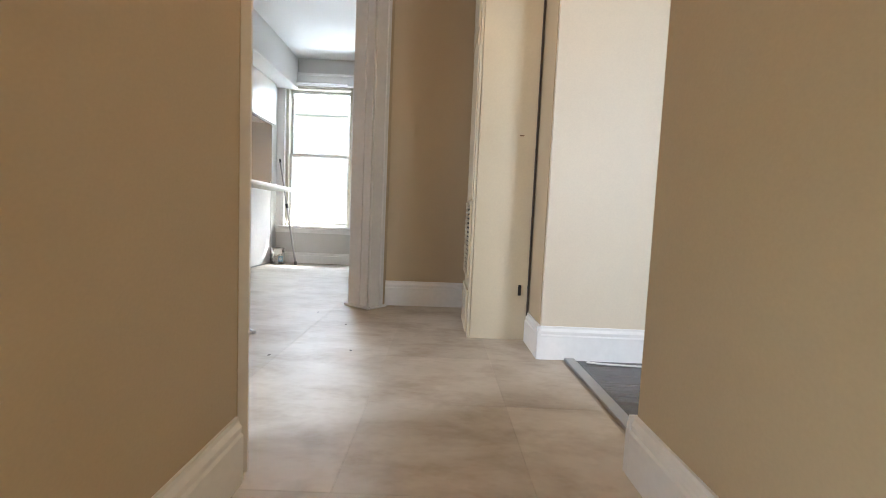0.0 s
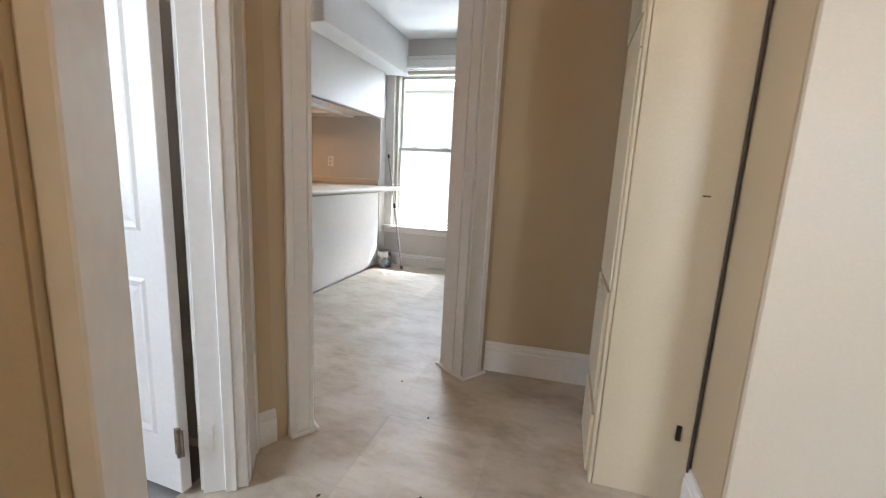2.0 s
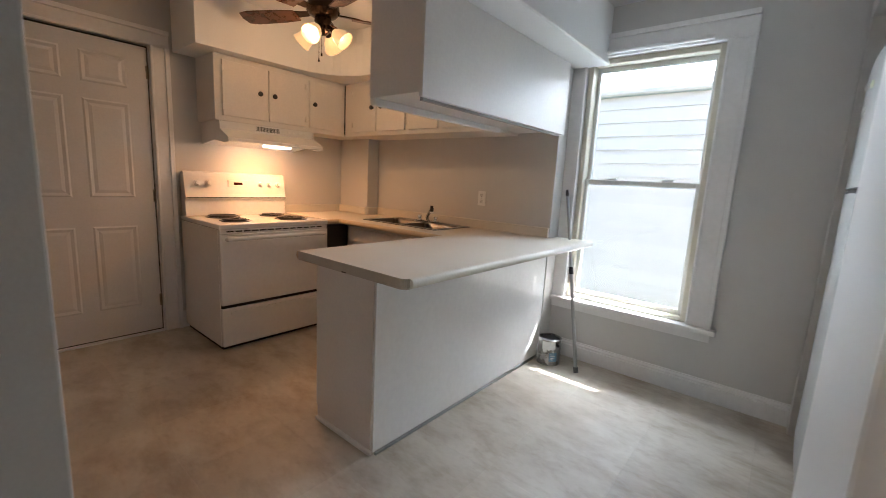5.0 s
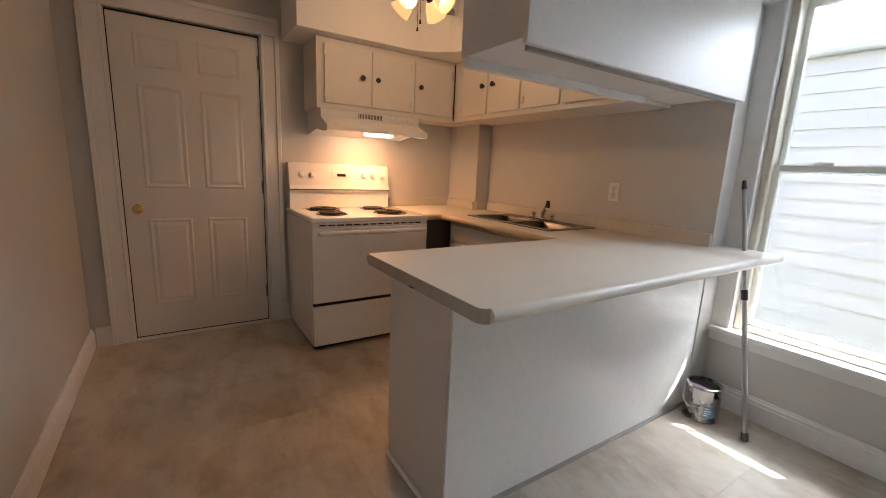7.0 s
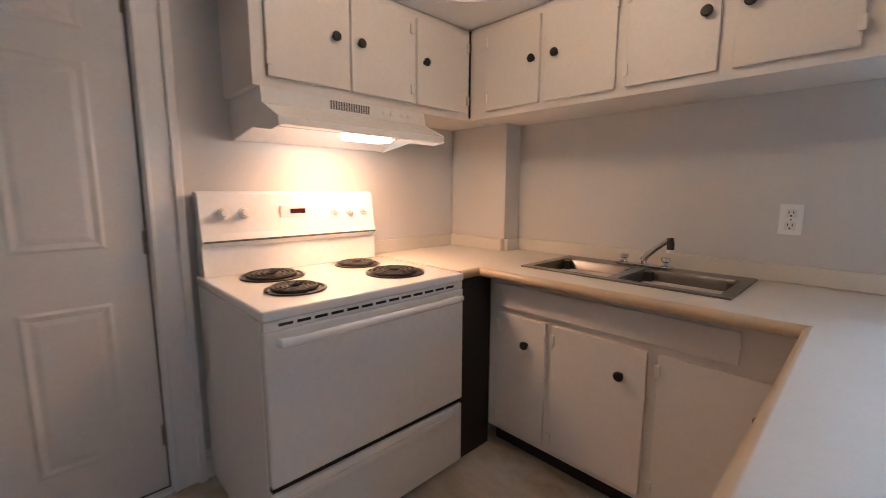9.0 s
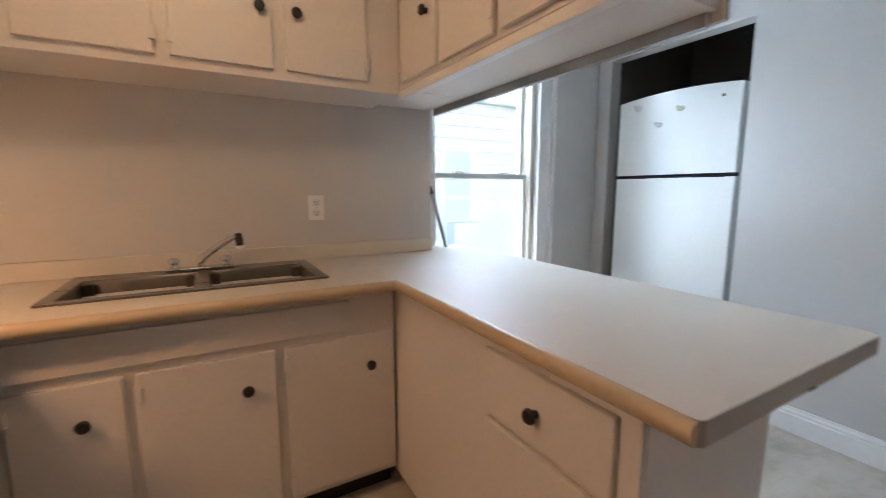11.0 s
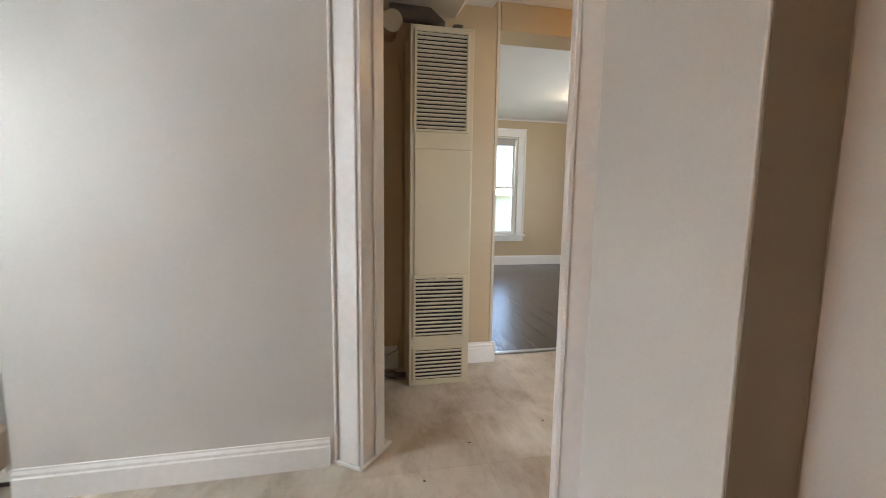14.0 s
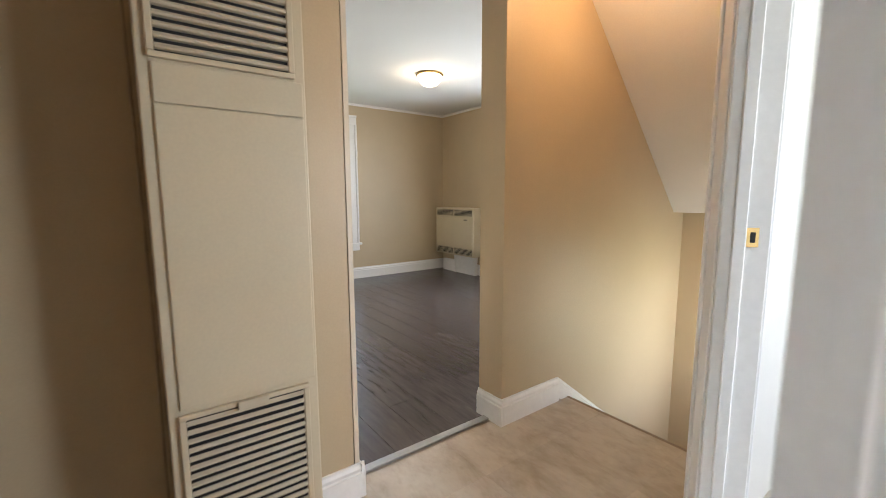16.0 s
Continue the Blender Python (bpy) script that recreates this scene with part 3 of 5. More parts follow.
def panel_door(name, m, w, h, th, label, face, panels, knob_x, hinges_x, hinge_zs, knob_sides=(-1,), kz=0.9, knob_mat=None, hinge_side=-1):
    """A panelled leaf in local x 0..w, y 0..th; face -1 shows panels on the y=0 side."""
    c = m @ Vector((w / 2, th / 2, 0.01))
    d = thing(name, c, label, "door", kind="structure")
    leaf = part("leaf", bx(0, w, 0, th, 0.012, h, 0.003, m=m, seg=1), DOORW, d)
    for x0, x1, z0, z1 in panels:
        for y0, y1, s in ((-0.006, 0.001, -1), (th - 0.001, th + 0.006, 1)):
            own = bmesh.new()
            # moulded rim with a raised field
            ring = [(0, 0.0), (0.012, 1.0), (0.03, 0.15), (0.05, 0.85)]
            loops = []
            for inset, k in ring:
                yy = (0.0005 if s < 0 else th - 0.0005) + s * 0.0055 * k
                loops.append([own.verts.new(v) for v in ((x0 + inset, yy, z0 + inset), (x1 - inset, yy, z0 + inset), (x1 - inset, yy, z1 - inset), (x0 + inset, yy, z1 - inset))])
            for a, b in zip(loops, loops[1:]):
                for j in range(4):
                    own.faces.new((a[j], a[(j + 1) % 4], b[(j + 1) % 4], b[j]))
            own.faces.new(loops[-1])
            bmesh.ops.recalc_face_normals(own, faces=own.faces[:])
            own.transform(m)
            part("panel", own, DOORW, leaf)
    for s in knob_sides:
        own = lathe([(0.03, 0), (0.03, 0.006), (0.011, 0.012), (0.01, 0.03), (0.024, 0.04), (0.03, 0.052), (0.026, 0.066), (0.01, 0.073)], 20)
        own.transform(m @ Matrix.Translation((knob_x, 0 if s < 0 else th, kz)) @ Matrix.Rotation(radians(90 if s < 0 else -90), 4, "X"))
        part("door_knob", own, knob_mat or BRASS, d, "polished brass door knob", smooth=True)
    for z in hinge_zs:
        own = tube([(hinges_x, hinge_side * 0.004 if hinge_side < 0 else th + 0.004, z - 0.05), (hinges_x, hinge_side * 0.004 if hinge_side < 0 else th + 0.004, z + 0.05)], 0.007, 8)
        bx(hinges_x - 0.018, hinges_x + 0.018, -0.0035 if hinge_side < 0 else th, 0.0 if hinge_side < 0 else th + 0.0035, z - 0.045, z + 0.045, bm=own)
        own.transform(m)
        part("hinge", own, HINGE, d, "tarnished hinge")
    return d


SIX = lambda w, h: [(x0, x1, z0, z1) for x0, x1 in ((0.125 * w / 0.86, 0.385 * w / 0.86), (0.475 * w / 0.86, 0.735 * w / 0.86)) for z0, z1 in ((0.23 * h / 2.08, 0.83 * h / 2.08), (1.03 * h / 2.08, 1.68 * h / 2.08), (1.78 * h / 2.08, 1.98 * h / 2.08))]
# closed six-panel door in the west wall: local x runs along +y
panel_door("door_1", Matrix.Translation((-4.16, 2.608, 0)) @ Matrix.Rotation(radians(90), 4, "Z") @ Matrix.Translation((0, -0.001, 0)), 0.849, 2.09, 0.04, "closed white six-panel door with a brass knob and tarnished hinges", -1, SIX(0.849, 2.09), 0.075, 0.852, (0.25, 1.05, 1.92))
m_ww, _ = along((-4.14, 2.17), (-4.14, 5.40))
casing(m_ww, 0.43, 1.295, 2.10, w=0.118, side=-1)
lin = bmesh.new()
for a, b in ((0.4305, 0.4375), (1.2875, 1.2945)):
    bx(a, b, 0.0, 0.2, 0, 2.098, bm=lin)
lin.transform(m_ww)
part("trim", lin, TRIM, kind="structure")
part("wall_behind_door", bx(-4.345, -4.325, 2.5, 3.56, -0.1, 2.2), GREY, kind="structure")
# Dark strips added as shadow lines round the door leaf, not real trim
own = bmesh.new()
for y0, y1, z0, z1 in ((2.6077, 2.6135, 0.0, 2.094), (3.4515, 3.4573, 0.0, 2.094), (2.614, 3.451, 2.084, 2.094), (2.614, 3.451, 0.0125, 0.019)):
    bx(-4.18, -4.1585, y0, y1, z0, z1, bm=own)
part("trim", own, DARK, kind="structure")
part("threshold", bx(-4.2, -4.128, 2.605, 3.46, -0.003, 0.012, 0.004), TRIM, kind="structure")

# bathroom door, open into the bathroom
hx, hy = (m_bd @ Vector((0.932, 0.125, 0)))[:2]
leaf_m = Matrix.Translation((hx, hy, 0)) @ Matrix.Rotation(math.atan2(1.95 - hy, -1.70 - hx), 4, "Z") @ Matrix.Translation((0.045, 0, 0))
panel_door("door_2", leaf_m, 0.705, 2.03, 0.036, "open white panelled bathroom door with a brass knob", 1, [(0.09, 0.61, 0.2, 0.72), (0.09, 0.61, 0.86, 1.92)], 0.64, -0.004, (0.2, 1.8), (-1, 1), 1.10, hinge_side=1)
own = bmesh.new()
for z in (0.2, 1.8):
    bx(0.926, 0.9285, 0.085, 0.125, z - 0.05, z + 0.05, bm=own)
own.transform(m_bd)
part("trim", own, SPILL, kind="structure")

# ---- windows ----
def sash_window(name, m, a, b, z0, z1, depth, label, frame_mat, zmid, blind=False):
    """A double-hung window in local x a..b of a wall whose room side is -y; depth is the wall's thickness."""
    c = m @ Vector(((a + b) / 2, depth / 2, z0))
    w = thing(name, c, label, "window", kind="structure")
    f = 0.036
    own = bmesh.new()
    bx(a, a + f, 0.02, depth - 0.02, z0, z1, 0.004, own, 1), bx(b - f, b, 0.02, depth - 0.02, z0, z1, 0.004, own, 1)
    bx(a + f, b - f, 0.021, depth - 0.02, z1 - f, z1, 0.004, own, 1), bx(a + f, b - f, 0.021, depth - 0.02, z0, z0 + f * 0.8, 0.004, own, 1)
    own.transform(m)
    part("window_frame", own, frame_mat, w)
    for nm, lo, hi, y in (("upper_sash", zmid - 0.02, z1 - f, 0.10), ("lower_sash", z0 + f * 0.8, zmid + 0.02, 0.06)):
        own = bmesh.new()
        g = 0.026
        x0, x1 = a + f, b - f
        bx(x0, x0 + g, y, y + 0.03, lo, hi, 0.003, own, 1), bx(x1 - g, x1, y, y + 0.03, lo, hi, 0.003, own, 1)
        bx(x0 + g, x1 - g, y + 0.001, y + 0.03, lo, lo + g * 1.3, 0.003, own, 1), bx(x0 + g, x1 - g, y + 0.001, y + 0.03, hi - g * 1.3, hi, 0.003, own, 1)
        own.transform(m)
        s = part(nm, own, SASHW, w)
        pane = part("pane", bx(x0 + g, x1 - g, y + 0.012, y + 0.017, lo + g * 1.3, hi - g * 1.3, m=m), GLASS, s, "clear window pane")
        pane.visible_shadow = False
    for k in (0.28, 0.72):
        x = a + (b - a) * k
        own = bx(x - 0.035, x + 0.035, 0.052, 0.092, zmid + 0.021, zmid + 0.036, 0.006, m=m)
        part("sash_lock", own, SASHW, w)
    return w


sash_window("window_1", m_win, -1.735 + 4.34, -0.93 + 4.34, 0.455, 2.14, 0.2, "white double-hung kitchen window looking onto a sided house", VINYLW, 1.315)
casing(m_win, -1.735 + 4.34, -0.93 + 4.34, 2.14, w=0.14, side=-1, low=0.456)
own = bx(-1.90 + 4.34, -0.76 + 4.34, -0.055, 0.06, 0.425, 0.455, 0.006)
bx(-1.88 + 4.34, -0.79 + 4.34, -0.02, -0.001, 0.37, 0.424, 0.003, own)
own.transform(m_win)
part("window_sill", own, TRIM, kind="structure")
own = tube([(-1.66 + 4.34, -0.045, 2.16), (-0.99 + 4.34, -0.045, 2.16)], 0.012, 10, m=m_win)
rail = part("blind_rail", own, TRIM, smooth=True, label="white blind bracket rail over the kitchen window", category="rail")
m_le, _ = along((5.05, 2.316), (5.05, -1.55))
sash_window("window_2", m_le, 2.156 - 0.91, 2.156 - 0.05, 0.56, 2.32, 0.2, "assumed white double-hung living room window, out of view with a raised grey blind", SASHW, 1.42)
casing(m_le, 2.156 - 0.91, 2.156 - 0.05, 2.32, w=0.14, side=-1, low=0.561)
own = bx(2.156 - 1.09, 2.156 + 0.12, -0.06, 0.06, 0.53, 0.56, 0.006)
bx(2.156 - 1.06, 2.156 + 0.09, -0.025, -0.001, 0.44, 0.529, 0.003, own)
own.transform(m_le)
part("window_sill", own, TRIM, kind="structure")
bl = thing("roller_blind", m_le @ Vector((2.156 - 0.48, 0.03, 2.16)), "grey roller blind rolled up in a white window", "blind")
part("cloth", bx(2.156 - 0.86, 2.156 - 0.10, 0.018, 0.03, 2.16, 2.275, 0.003, m=m_le), BLIND, bl)
part("roll", tube([(2.156 - 0.88, 0.035, 2.28), (2.156 - 0.08, 0.035, 2.28)], 0.02, 12, m=m_le), BLIND, bl, smooth=True)
m_ls, _ = along((5.25, -1.55), (0.892, -1.55))
# Unseen window, added to go with the side daylight lamp
sash_window("window_3", m_ls, 2.3, 3.4, 0.6, 2.3, 0.2, "assumed white double-hung living room window, out of view", SASHW, 1.45)
casing(m_ls, 2.3, 3.4, 2.3, w=0.12, side=-1, low=0.6)
# ---- kitchen things ----
def slab_door(parent, box, ax, z0, z1, hinges=(), name="door", label=""):
    """A cabinet door with bevelled edges; box is (x0, x1, y0, y1)."""
    d = part(name, bx(*box, z0, z1, 0.004), CAB, parent, label)
    for h in hinges:
        for z in (z0 + 0.06, z1 - 0.06):
            if ax == "x":
                own = bx(box[1] - 0.002, box[1] + 0.008, h - 0.009, h + 0.009, z - 0.022, z + 0.022, 0.003)
            elif ax == "-x":
                own = bx(box[0] - 0.008, box[0] + 0.002, h - 0.009, h + 0.009, z - 0.022, z + 0.022, 0.003)
            else:
                own = bx(h - 0.009, h + 0.009, box[2] - 0.008, box[2] + 0.002, z - 0.022, z + 0.022, 0.003)
            part("hinge", own, CAB, d, "painted-over hinge")
    return d


cab = thing("wall_cabinet", (-3.97, 4.5, 1.625), "white painted wall cabinet with black knobs above a range hood", "cabinet", "kitchen wall cabinets")
part("body", bx(-4.136, -3.812, 3.76, 5.098, 1.625, 2.09, 0.003), CAB, cab)
for y0, y1, h, ky in ((3.812, 4.15, 3.815, 4.085), (4.165, 4.488, 4.486, 4.203), (4.522, 4.868, 4.866, 4.565)):
    d = slab_door(cab, (-3.812, -3.794, y0, y1), "x", 1.662, 2.05, (h,))
    knob(d, (-3.794, ky, 1.857), (1, 0, 0))
cab = thing("wall_cabinet", (-3.0, 5.07, 1.625), "white painted wall cabinet with black knobs over the sink", "cabinet", "kitchen wall cabinets")
part("body", bx(-3.809, -2.153, 4.90, 5.237, 1.626, 2.09, 0.003), CAB, cab)
# Near-black sliver painted as the shade in the corner crease
part("body_gap", bx(-3.808, -3.80, 4.893, 4.8995, 1.64, 2.08), DARK, cab)
for x0, x1, h, kx in ((-3.68, -3.362, -3.678, -3.394), (-3.335, -3.005, -3.007, -3.274), (-2.962, -2.65, -2.96, -2.688), (-2.605, -2.30, -2.302, -2.565)):
    d = slab_door(cab, (x0, x1, 4.882, 4.90), "y", 1.66, 2.05, (h,))
    knob(d, (kx, 4.882, 1.857), (0, -1, 0))
cab = thing("hanging_cabinet", (-1.98, 4.5, 1.63), "white hanging cabinet above the peninsula with plain outer panel", "cabinet", "kitchen wall cabinets")
part("body", bx(-2.15, -1.812, 3.812, 4.898, 1.645, 2.09, 0.003), CAB, cab)
part("body_end", bx(-2.15, -1.835, 4.901, 5.237, 1.645, 2.09), CAB, cab)
part("outer_panel", bx(-1.811, -1.79, 3.80, 5.239, 1.622, 2.09, 0.003), CAB, cab)
# White strip coloured grey to stand for the shadow under the cabinet
part("edge_strip", bx(-1.832, -1.8122, 3.83, 5.2, 1.612, 1.6445), POLE, cab, "edge strip with its shade put in as grey")
part("under_strip", bx(-2.148, -2.112, 3.815, 4.93, 1.612, 1.645, 0.004), TRIM, cab)
for y0, y1, h, ky in ((4.56, 4.85, 4.848, 4.62), (4.225, 4.53, 4.227, 4.47), (3.875, 4.19, 3.877, 4.13)):
    d = slab_door(cab, (-2.168, -2.15, y0, y1), "-x", 1.662, 2.05, (h,))
    knob(d, (-2.168, ky, 1.857), (-1, 0, 0))

base = thing("sink_cabinet", (-2.86, 4.95, 0.0), "white painted sink base cabinet with three doors and black knobs", "cabinet", "kitchen base cabinets")
part("body", bx(-3.455, -2.286, 4.685, 5.23, 0.10, 0.86, 0.002), CAB, base)
# Toe kick coloured near-black for the shade under the doors
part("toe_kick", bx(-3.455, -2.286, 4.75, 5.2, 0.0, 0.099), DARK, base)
part("drawer_front", bx(-3.415, -2.465, 4.667, 4.685, 0.72, 0.828, 0.004), CAB, base)
for x0, x1, h, kx in ((-3.40, -3.142, -3.398, -3.235), (-3.108, -2.727, -3.106, -2.816), (-2.692, -2.297, -2.69, -2.394)):
    d = slab_door(base, (x0, x1, 4.667, 4.685), "y", 0.13, 0.69, (h,))
    knob(d, (kx, 4.667, 0.574), (0, -1, 0))
# Black panel added where the gap by the range lies in shade
part("filler_panel", bx(-3.52, -3.458, 4.47, 4.684, 0.0, 0.855), BLACK, base, "black panel standing for the dark gap beside the range")
corner = thing("corner_cabinet", (-3.8, 4.85, 0.0), "plain white corner base cabinet under the worktop", "cabinet", "kitchen base cabinets")
part("body", bx(-4.13, -3.525, 4.47, 5.09, 0.0, 0.859), CAB, corner)

pen = thing("peninsula_cabinet", (-2.05, 4.4, 0.0), "white painted peninsula cabinet with drawer and plain panels", "cabinet", "kitchen base cabinets")
part("body", bx(-2.279, -1.85, 3.628, 5.236, 0.075, 0.859, 0.002), CAB, pen)
part("plinth", bx(-2.20, -1.86, 3.66, 5.236, 0.0, 0.0745), CAB, pen)
part("end_panel", bx(-2.279, -1.852, 3.612, 3.627, 0.0, 0.859, 0.002), CAB, pen)
part("outer_panel", bx(-1.849, -1.836, 3.614, 5.238, 0.012, 0.859, 0.002), TRIM, pen)
part("quarter_round", bx(-1.835, -1.822, 3.62, 5.238, 0.0, 0.014, 0.004), POLE, pen)
part("quarter_round", bx(-2.275, -1.836, 3.594, 3.611, 0.0, 0.02, 0.006), TRIM, pen)
part("stile", bx(-2.292, -2.2795, 3.614, 3.655, 0.075, 0.859, 0.002), CAB, pen)
dr = part("drawer_front", bx(-2.297, -2.2795, 3.665, 4.06, 0.662, 0.830, 0.004), CAB, pen)
knob(dr, (-2.297, 3.862, 0.741), (-1, 0, 0), 0.018)
part("drawer_front", bx(-2.297, -2.2795, 3.665, 4.06, 0.40, 0.64, 0.004), CAB, pen)
part("drawer_front", bx(-2.297, -2.2795, 3.665, 4.06, 0.11, 0.378, 0.004), CAB, pen)

# continuous worktop with a cut-out for the sink
top = thing("worktop", (-2.6, 4.8, 0.86), "white laminate L-shaped worktop with rounded tan edge", "worktop")
out = [(-4.136, 4.462), (-3.462, 4.462), (-3.462, 4.604), (-2.925, 4.604)]
ring = [(-2.925, 4.762), (-3.325, 4.762), (-3.325, 5.183), (-2.525, 5.183), (-2.525, 4.762), (-2.9248, 4.762)]
rest = [(-2.9248, 4.604), (-2.305, 4.604)] + arc(-2.293, 3.532, 0.012, 180, 270, 4) + arc(-1.60, 3.545, 0.025, 270, 360, 6) + [(-1.575, 5.362), (-1.828, 5.362), (-1.828, 5.237), (-3.702, 5.237), (-3.702, 5.097), (-4.136, 5.097)]
part("slab", prism(out + ring + rest, 0.861, 0.902), LAMIN, top)
for pts, mt in (([(-3.462, 4.47, 0.8815), (-3.462, 4.604, 0.8815)], EDGE), ([(-3.462, 4.604, 0.8815), (-2.305, 4.604, 0.8815)], EDGE), ([(-2.305, 4.604, 0.8815), (-2.305, 3.5225, 0.8815)], EDGE), ([(-1.575, 3.545, 0.8815), (-1.575, 5.36, 0.8815)], LAMIN)):
    part("edge_strip", tube(pts, 0.0206, 14), mt, top, "rounded laminate edge", smooth=True)
rim = arc(-2.293, 3.532, 0.012, 180, 270, 4) + arc(-1.60, 3.545, 0.025, 270, 360, 6)
own = bmesh.new()
for (xa, ya), (xb, yb) in zip(rim, rim[1:]):
    dx, dy = (yb - ya), -(xb - xa)
    n = math.hypot(dx, dy)
    if n < 1e-6:
        continue
    prism([(xa, ya), (xa + dx / n * 0.003, ya + dy / n * 0.003), (xb + dx / n * 0.003, yb + dy / n * 0.003), (xb, yb)], 0.8605, 0.9025, bm=own)
part("end_strip", own, STRIP, top, "flat laminate end strip with its shade in the colour")
part("edge_chip", bx(-1.955, -1.925, 3.5155, 3.5172, 0.8605, 0.866, 0.0005, seg=1), PIPE, top, "small dark chip in the end strip")
for b in ((-3.70, -1.832, 5.212, 5.237), (-4.136, -3.708, 5.072, 5.097), (-3.7045, -3.68, 5.0985, 5.211), (-4.137, -4.113, 4.465, 5.071)):
    part("backsplash", bx(*b, 0.9025, 0.972, 0.004), LAMIN, top)

sink = thing("sink", (-2.925, 4.97, 0.74), "double-bowl stainless steel drop-in kitchen sink", "sink")
own = bmesh.new()
xs, ys = (-3.335, -3.295, -2.945, -2.905, -2.555, -2.515), (4.752, 4.79, 5.095, 5.193)
for a in range(5):
    for b in range(3):
        if a in (1, 3) and b == 1:
            continue
        own.faces.new([own.verts.new((x, y, 0.909)) for x, y in ((xs[a], ys[b]), (xs[a + 1], ys[b]), (xs[a + 1], ys[b + 1]), (xs[a], ys[b + 1]))])
bmesh.ops.remove_doubles(own, verts=own.verts[:], dist=1e-4)
rim = [e for e in own.edges if e.is_boundary and (abs(e.verts[0].co.x - e.verts[1].co.x) < 1e-5 and min(abs(e.verts[0].co.x - xs[0]), abs(e.verts[0].co.x - xs[5])) < 1e-4 or abs(e.verts[0].co.y - e.verts[1].co.y) < 1e-5 and min(abs(e.verts[0].co.y - ys[0]), abs(e.verts[0].co.y - ys[3])) < 1e-4)]
ext = bmesh.ops.extrude_edge_only(own, edges=rim)
for v in [g for g in ext["geom"] if isinstance(g, bmesh.types.BMVert)]:
    v.co.z = 0.9025
bmesh.ops.recalc_face_normals(own, faces=own.faces[:])
part("deck", own, STEEL, sink)
for x0, x1 in ((-3.295, -2.945), (-2.905, -2.555)):
    own = bmesh.new()
    loops = []
    for ins, z in ((0.0, 0.909), (0.006, 0.90), (0.012, 0.76), (0.03, 0.742)):
        loops.append([own.verts.new((x, y, z)) for x, y in ((x0 + ins, 4.79 + ins), (x1 - ins, 4.79 + ins), (x1 - ins, 5.095 - ins), (x0 + ins, 5.095 - ins))])
    for a, b in zip(loops, loops[1:]):
        for j in range(4):
            own.faces.new((a[j], b[j], b[(j + 1) % 4], a[(j + 1) % 4]))
    own.faces.new(loops[-1])
    edges = [e for e in own.edges if abs(e.verts[0].co.z - e.verts[1].co.z) > 0.05]
    bmesh.ops.bevel(own, geom=edges, offset=0.03, segments=4, affect="EDGES")
    bowl = part("bowl", own, BOWL, sink, smooth=True)
    part("drain", lathe([(0.042, 0.0), (0.042, 0.003), (0.034, 0.004), (0.03, 0.001), (0.004, 0.0012)], 20, m=Matrix.Translation(((x0 + x1) / 2, 4.95, 0.7425))), CHROME, bowl, smooth=True)
fau = thing("faucet", (-2.93, 5.135, 0.909), "chrome two-handle kitchen faucet with a black spray tip", "faucet")
part("base", bx(-3.05, -2.81, 5.11, 5.16, 0.9095, 0.925, 0.01, seg=3), CHROME, fau, smooth=True)
part("spout", tube([(-2.93, 5.135, 0.92), (-2.93, 5.13, 0.945), (-2.915, 5.12, 0.965), (-2.86, 5.085, 1.01), (-2.81, 5.045, 1.045), (-2.795, 5.03, 1.05)], [0.017, 0.016, 0.014, 0.0125, 0.012, 0.012], 12), CHROME, fau, smooth=True)
part("spray_tip", tube([(-2.795, 5.03, 1.06), (-2.792, 5.028, 1.035), (-2.79, 5.026, 1.0)], [0.012, 0.015, 0.013], 12), BLACK, fau, "black spray tip", smooth=True)
part("tip_ring", tube([(-2.791, 5.027, 1.012), (-2.7905, 5.0265, 1.0)], 0.0155, 12), PLATE, fau, "white aerator ring", smooth=True)
for x in (-3.02, -2.84):
    part("handle", lathe([(0.014, 0), (0.012, 0.012), (0.02, 0.02), (0.019, 0.034), (0.006, 0.038)], 14, m=Matrix.Translation((x, 5.135, 0.9255))), CHROME, fau, smooth=True)

# range
rng = thing("range", (-3.78, 4.03, 0.0), "white freestanding electric range with black coil burners", "range")
X0, X1, Y0, Y1 = -4.12, -3.418, 3.602, 4.452
part("body", bx(X0, X1 - 0.035, Y0 + 0.004, Y1 - 0.004, 0.03, 0.865, 0.004), ENAMEL, rng)
# Dark block painted as the shade beneath the range
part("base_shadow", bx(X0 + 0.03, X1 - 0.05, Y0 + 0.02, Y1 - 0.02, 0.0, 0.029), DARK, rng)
part("cooktop", bx(X0, X1 + 0.004, Y0, Y1, 0.868, 0.902, 0.009, seg=3), ENAMEL, rng, smooth=True)
od = part("oven_door", bx(X1 - 0.034, X1 + 0.004, Y0 + 0.004, Y1 - 0.004, 0.335, 0.835, 0.008, seg=3), ENAMEL, rng, smooth=True)
part("handle", tube([(X1 + 0.004, Y0 + 0.05, 0.80), (X1 + 0.032, Y0 + 0.05, 0.805), (X1 + 0.04, Y0 + 0.09, 0.806), (X1 + 0.04, Y1 - 0.09, 0.806), (X1 + 0.032, Y1 - 0.05, 0.805), (X1 + 0.004, Y1 - 0.05, 0.80)], 0.015, 12), ENAMEL, od, "white bar handle", smooth=True)
# Dark strip for the shaded gap over the drawer
part("gap_line", bx(X1 - 0.033, X1 - 0.012, Y0 + 0.008, Y1 - 0.008, 0.312, 0.334), DARK, rng)
dw = part("drawer", bx(X1 - 0.034, X1 + 0.002, Y0 + 0.004, Y1 - 0.004, 0.035, 0.311, 0.008, seg=3), ENAMEL, rng, smooth=True)
